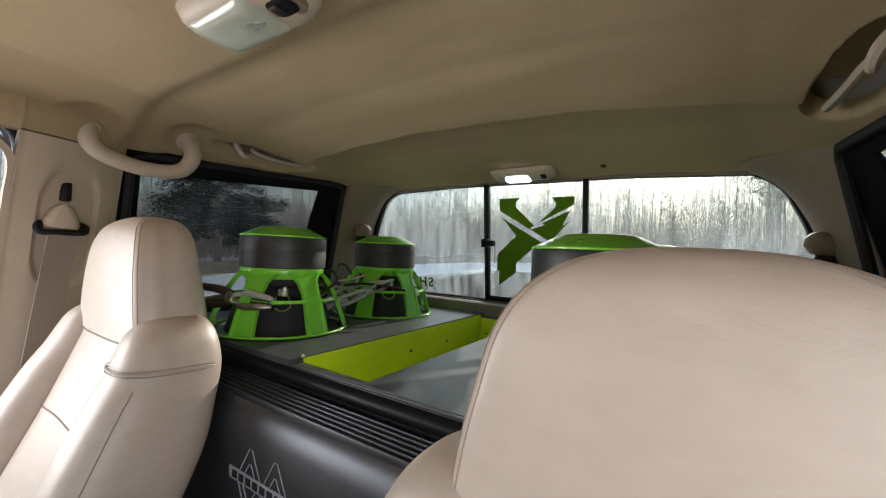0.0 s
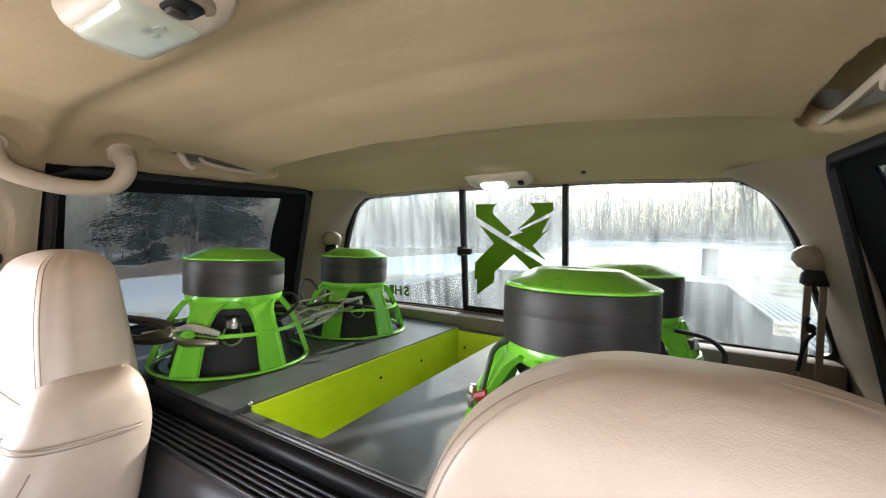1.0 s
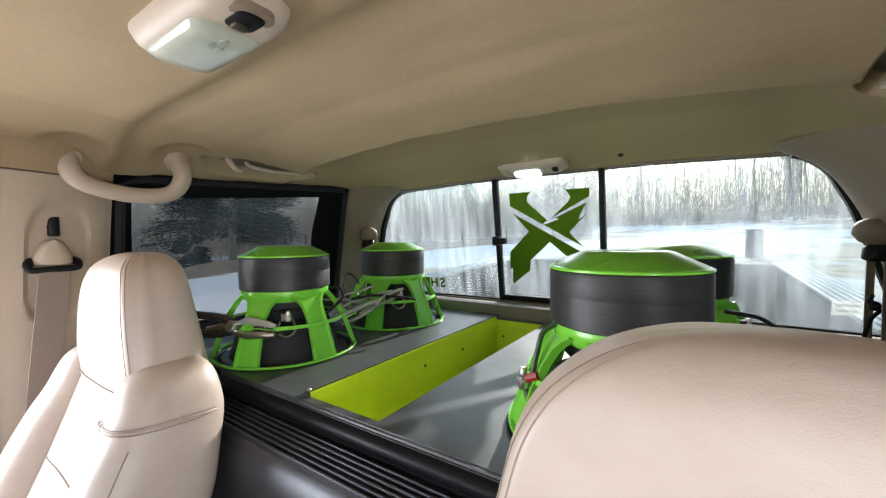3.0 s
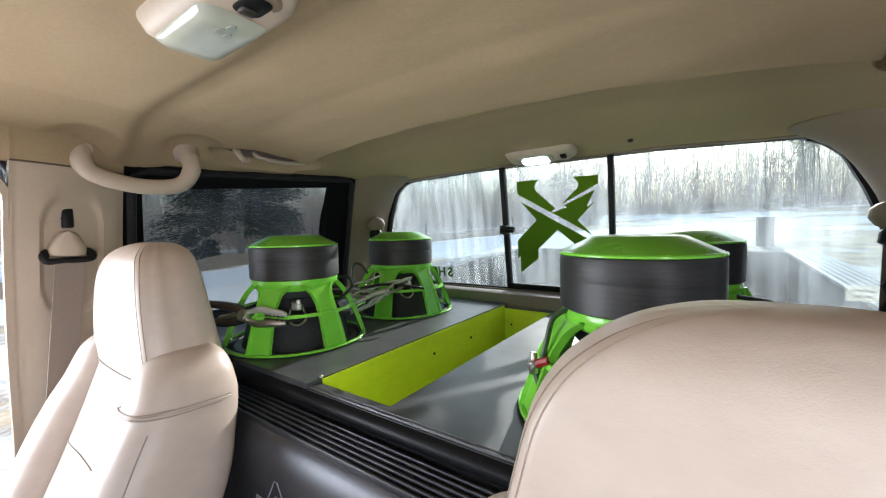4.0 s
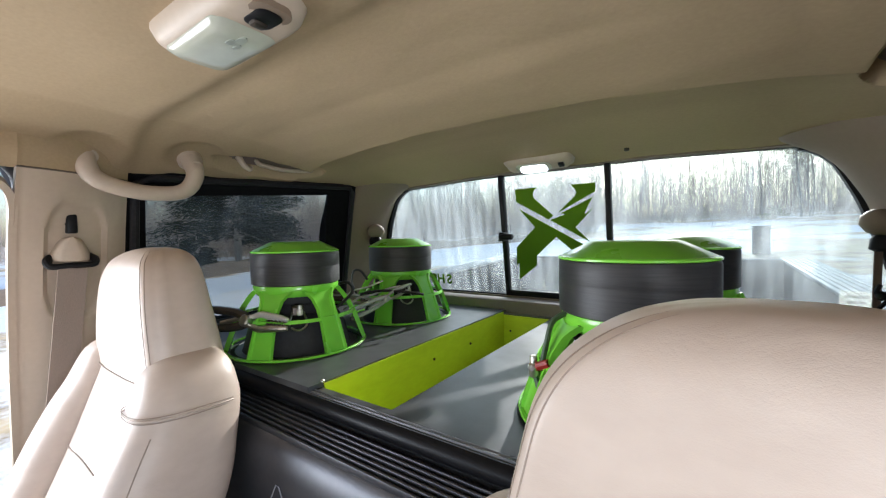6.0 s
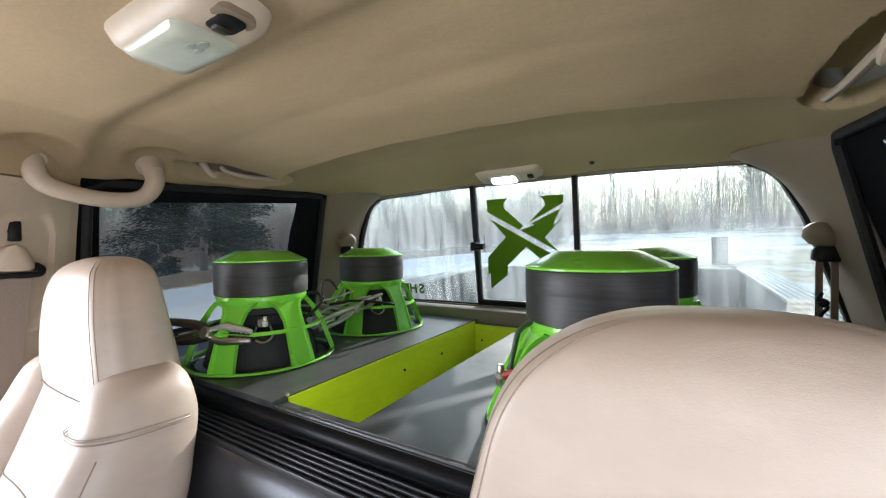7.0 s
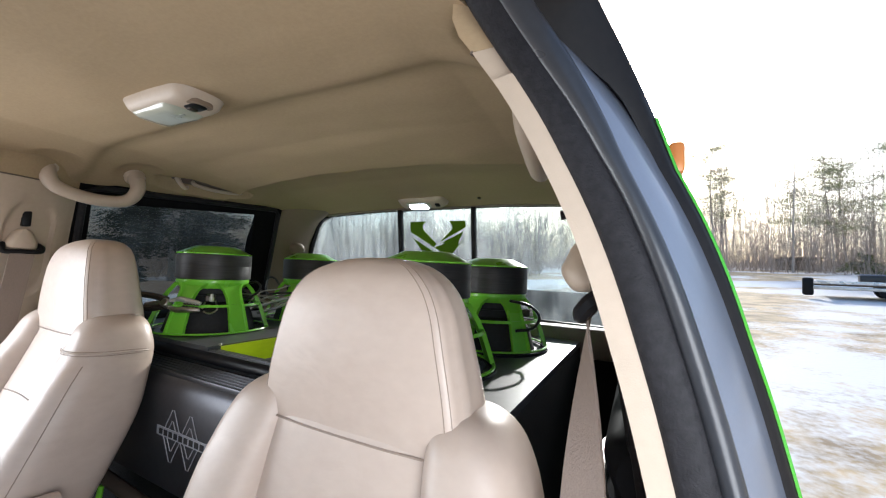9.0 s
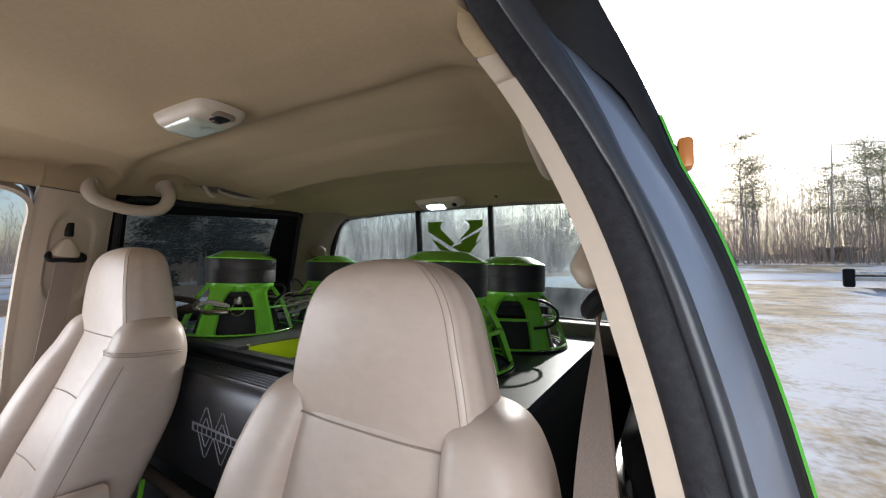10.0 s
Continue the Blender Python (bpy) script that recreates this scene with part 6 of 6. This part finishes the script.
def tall_pine(x, y, h, seed, label, start=0.45, spread=0.16):
    q = random.Random(seed)
    t = thing("tall_pine", label, "tree", "tall pines", at(x, y))
    trunk, crown = Soup(), Soup()
    bend = [Vector((0.25 * math.sin(k * 4 + seed), 0, h * k)) for k in steps(0, 1, 6)]
    for i in range(6):
        trunk.rod(bend[i] - Vector((0, 0, 0.3 if i == 0 else 0)), bend[i + 1], h * 0.0085 * (1 - i * 0.13), h * 0.0085 * (1 - (i + 1) * 0.13), 7)
    for i in range(40):
        k = start + (1 - start) * q.random() ** 0.8
        a = q.uniform(0, 2 * math.pi)
        ln = h * spread * q.uniform(0.4, 1.1) * (1.25 - 0.7 * k)
        p = Vector((0.25 * math.sin(k * 4 + seed), 0, h * k))
        d = Vector((math.cos(a), math.sin(a), q.uniform(-0.05, 0.4)))
        trunk.rod(p, p + d * ln, 0.035, 0.010, 4)
        for c in range(4):
            cc = p + d * ln * q.uniform(0.5, 1.05)
            for j in range(40):
                o = Vector((q.gauss(0, 1), q.gauss(0, 1), q.gauss(0, 0.35))) * 0.42
                crown.leaf(cc + o, (o + Vector((q.uniform(-0.3, 0.3), q.uniform(-0.3, 0.3), 0.15))).normalized() * q.uniform(0.12, 0.24), q.uniform(0.011, 0.024), q)
    trunk.mesh("trunk", BARK, t)
    crown.mesh("crown", PINE, t)
    return t


evergreen(-23.5, 12.4, 11.5, 4.4, DEEP_NEEDLE, 3, "broad dark evergreen at the edge of the woods")
evergreen(-22.0, 9.4, 1.7, 1.1, DEEP_NEEDLE, 8, "low dark evergreen bush beside the snowy track", 0.0)
evergreen(20.5, 27.5, 11.0, 3.2, NEEDLE, 5, "dark evergreen at the edge of the field")
evergreen(26.0, 26.0, 12.0, 3.6, NEEDLE, 6, "dark evergreen at the edge of the field")
evergreen(31.0, 21.0, 11.0, 3.6, NEEDLE, 12, "dark evergreen at the edge of the field")
for i, (x, y, h) in enumerate(((20.8, 36.5, 14.0), (23.0, 33.0, 13.5), (26.0, 36.0, 14.5))):
    evergreen(x, y, h, 3.2, NEEDLE, 70 + i, "tall dark evergreen behind the parked trailers")
evergreen(16.4, 42.0, 1.6, 1.6, PINE, 9, "low green bush at the edge of the field", 0.0)
evergreen(5.6, 43.0, 0.9, 1.3, PINE, 10, "low green bush at the edge of the field", 0.0)
tall_pine(6.9, 43.0, 11.8, 2, "tall thin pine with a sparse flat crown", 0.42, 0.24)
tall_pine(7.8, 44.0, 9.2, 7, "tall thin pine with a sparse flat crown", 0.45, 0.24)
for i, (x, y, h) in enumerate(((15.2, 44.0, 10.0), (17.0, 46.5, 10.4), (19.2, 44.5, 11.2), (21.5, 47.0, 11.8), (13.8, 49.0, 9.0), (24.5, 44.0, 11.5))):
    tall_pine(x, y, h, 20 + i, "full pine among the bare trees of the woods", 0.3, 0.24)
snag = Soup()
bare_tree(snag, (0, 0, 0), 11.2, random.Random(44), 0.10, 6, 1)
t = thing("dead_tree", "dead leafless tree trunk standing above the woods", "tree", loc=at(12.4, 42.0))
snag.mesh("trunk", BARK, t)
for i, (x, y, h) in enumerate(((-27.0, 4.0, 9.0), (-24.0, 5.5, 9.5))):
    bt = Soup()
    bare_tree(bt, (0, 0, 0), h, random.Random(60 + i), 0.065, 22, 7)
    t = thing("bare_tree", "leafless grey tree beside the snowy track", "tree", "bare trees by the track", at(x, y))
    bt.mesh("trunk", BARK, t)

# snowed-over track behind and beside the truck
bm = bmesh.new()
mid = spline([(-16, -25, 0), (-14.5, -8, 0), (-13.5, 3, 0), (-12.6, 10, 0), (-10.5, 17, 0), (-6, 22, 0), (2, 25.5, 0), (14, 27, 0)], 10)
rows = []
for i, p in enumerate(mid):
    d = (mid[min(i + 1, len(mid) - 1)] - mid[max(i - 1, 0)]).normalized()
    n = Vector((-d.y, d.x, 0))
    row = []
    for k in steps(-1, 1, 10):
        w = 2.6 + 0.8 * noise.noise((i * 0.35, k, 2))
        q = p + n * k * w
        row.append((q.x, q.y, land(q.x, q.y) + 0.03 - 0.028 * abs(k) ** 6))
    rows.append(row)
made = [[bm.verts.new(p) for p in r] for r in rows]
for a, b in zip(made, made[1:]):
    for i in range(10):
        bm.faces.new((a[i], a[i + 1], b[i + 1], b[i]))
structure("road", bm, SNOW, "snow-covered farm track along the woods", "road")

# bare earth bank on the far side of the track
bm = bmesh.new()
rows = []
for i, p in enumerate(mid[:52]):
    d = (mid[min(i + 1, len(mid) - 1)] - mid[max(i - 1, 0)]).normalized()
    n = Vector((-d.y, d.x, 0))
    row = []
    for k in steps(0, 1, 8):
        q = p + n * (3.0 + 3.4 * k + 0.5 * noise.noise((i * 0.3, 0, 7)))
        row.append((q.x, q.y, land(q.x, q.y) - 0.05 + math.sin(math.pi * k) ** 1.3 * (0.45 + 0.25 * noise.noise((i * 0.5, k * 2, 3)))))
    rows.append([bm.verts.new(v) for v in row])
for a, b in zip(rows, rows[1:]):
    for i in range(8):
        bm.faces.new((a[i], a[i + 1], b[i + 1], b[i]))
structure("bank", bm, EARTH, "low bare earth bank beside the snowy track", "ground")

# flat car trailer
tr = thing("flatbed_trailer", "low dark flatbed trailer with a toolbox, parked on the snowy field", "trailer", loc=at(8.75, 18.0))
tr.matrix_basis = pose(*at(8.75, 18.0), 0, 0, -17)
bm = bmesh.new()
cube(bm, -2.4, 2.6, -0.95, 0.95, 0.40, 0.46, 0.01)
part("deck", bm, WOOD, tr)
for y in (-0.98, 0.98):
    bm = bmesh.new()
    cube(bm, -2.5, 2.7, y - 0.06, y + 0.06, 0.26, 0.37, 0.015)
    part("lower_rail", bm, STEEL, tr)
    bm = bmesh.new()
    cube(bm, -2.5, 2.7, y - 0.05, y + 0.05, 0.45, 0.56, 0.015)
    part("side_rail", bm, NICKEL, tr, "bright galvanised rail")
    for x in (-0.55, 0.35):
        bm = bmesh.new()
        lathe(bm, [(0.12, -0.10), (0.29, -0.10), (0.32, -0.06), (0.32, 0.06), (0.29, 0.10), (0.12, 0.10)], 24)
        bmesh.ops.transform(bm, matrix=pose(x, y * 0.86, 0.32, 90, 0, 0), verts=bm.verts)
        tyre = part("wheel", bm, RUBBER, tr)
        bm = bmesh.new()
        lathe(bm, [(0.05, -0.105), (0.17, -0.09), (0.17, 0.09), (0.05, 0.105)], 16)
        bmesh.ops.transform(bm, matrix=pose(x, y * 0.86, 0.32, 90, 0, 0), verts=bm.verts)
        part("rim", bm, STEEL, tyre)
bm = bmesh.new()
cube(bm, -2.66, -2.36, -1.08, -0.86, 0.04, 0.66, 0.07)
part("end_post", bm, BLACK, tr, "stout dark end post")
bm = bmesh.new()
cube(bm, -1.25, 0.15, -0.6, 0.4, 0.46, 0.78, 0.03)
part("toolbox", bm, SEAL_SMOOTH, tr, "dark toolbox on the deck")
bm = bmesh.new()
cube(bm, -1.28, 0.18, -0.63, 0.43, 0.77, 0.82, 0.02)
part("toolbox_lid", bm, SLATE_PAINT, tr)
bm = bmesh.new()
tube(bm, [(2.6, 0.5, 0.40), (3.9, 0, 0.40), (2.6, -0.5, 0.40)], 0.05, 6)
part("drawbar", bm, BLACK, tr)
ut = thing("utility_trailer", "small pale utility trailer with a raised tail ramp", "trailer")
ut.matrix_basis = pose(*at(12.0, 20.8), 0, -0.9, -20)
bm = bmesh.new()
cube(bm, -1.3, 1.3, -0.75, 0.75, 0.5, 0.6, 0.02)
part("deck", bm, WOOD, ut)
bm = bmesh.new()
cube(bm, -0.05, 0.05, -0.75, 0.75, 0, 1.3, 0.01, 1, pose(-1.3, 0, 0.55, 0, -35, 0))
part("ramp", bm, SNOW, ut)
for y in (-0.86, 0.86):
    bm = bmesh.new()
    lathe(bm, [(0.1, -0.08), (0.27, -0.08), (0.29, 0), (0.27, 0.08), (0.1, 0.08)], 20)
    bmesh.ops.transform(bm, matrix=pose(0, y, 0.29, 90, 0, 0), verts=bm.verts)
    part("wheel", bm, RUBBER, ut)
    bm = bmesh.new()
    cube(bm, -1.3, 1.3, y * 0.86 - 0.03, y * 0.86 + 0.03, 0.6, 0.95, 0.01)
    part("side_board", bm, STEEL, ut)
# open shed at the edge of the woods
shed = thing("open_shed", "low dark open-fronted shed at the edge of the woods", "shed", loc=at(15.4, 52.0))
bm = bmesh.new()
cube(bm, -1.7, 1.7, -1.0, 1.0, 0, 0.08, 0, 1, pose(0, 0, 1.15, -6, 0, 0))
part("roof", bm, WOOD, shed)
bm = bmesh.new()
cube(bm, -1.6, 1.6, 0.85, 0.95, 0, 1.05)
part("back_wall", bm, WOOD, shed)
for x in (-1.5, -0.5, 0.5, 1.5):
    bm = bmesh.new()
    cube(bm, x - 0.05, x + 0.05, -0.9, -0.8, 0, 1.22)
    part("post", bm, WOOD, shed)
# grey cabinet on the field behind the truck
cab = thing("utility_cabinet", "tall plain grey utility cabinet on the snowy field", "cabinet", loc=at(1.87, 15.0))
bm = bmesh.new()
cube(bm, -0.20, 0.20, -0.2, 0.2, -0.05, 0.80, 0.03)
part("body", bm, BEDLINER, cab)
bm = bmesh.new()
cube(bm, -0.215, 0.215, -0.215, 0.215, 0.80, 0.84, 0.02)
part("lid", bm, BEDLINER, cab)
# low wire fence along the woods
fence = thing("wire_fence", "low wire fence on thin posts along the woods", "fence")
pts = [(-26 + 0.9 * i, 16.5 + 0.35 * i, 0) for i in range(0, 24, 3)]
for x, y, _ in pts:
    bm = bmesh.new()
    p = at(x, y)
    cube(bm, p.x - 0.04, p.x + 0.04, p.y - 0.04, p.y + 0.04, p.z - 0.2, p.z + 1.15)
    part("post", bm, WOOD, fence)
for hgt in (0.5, 1.0):
    bm = bmesh.new()
    tube(bm, [at(x, y, hgt) for x, y, _ in pts], 0.012, 4)
    part("rail", bm, STEEL, fence)
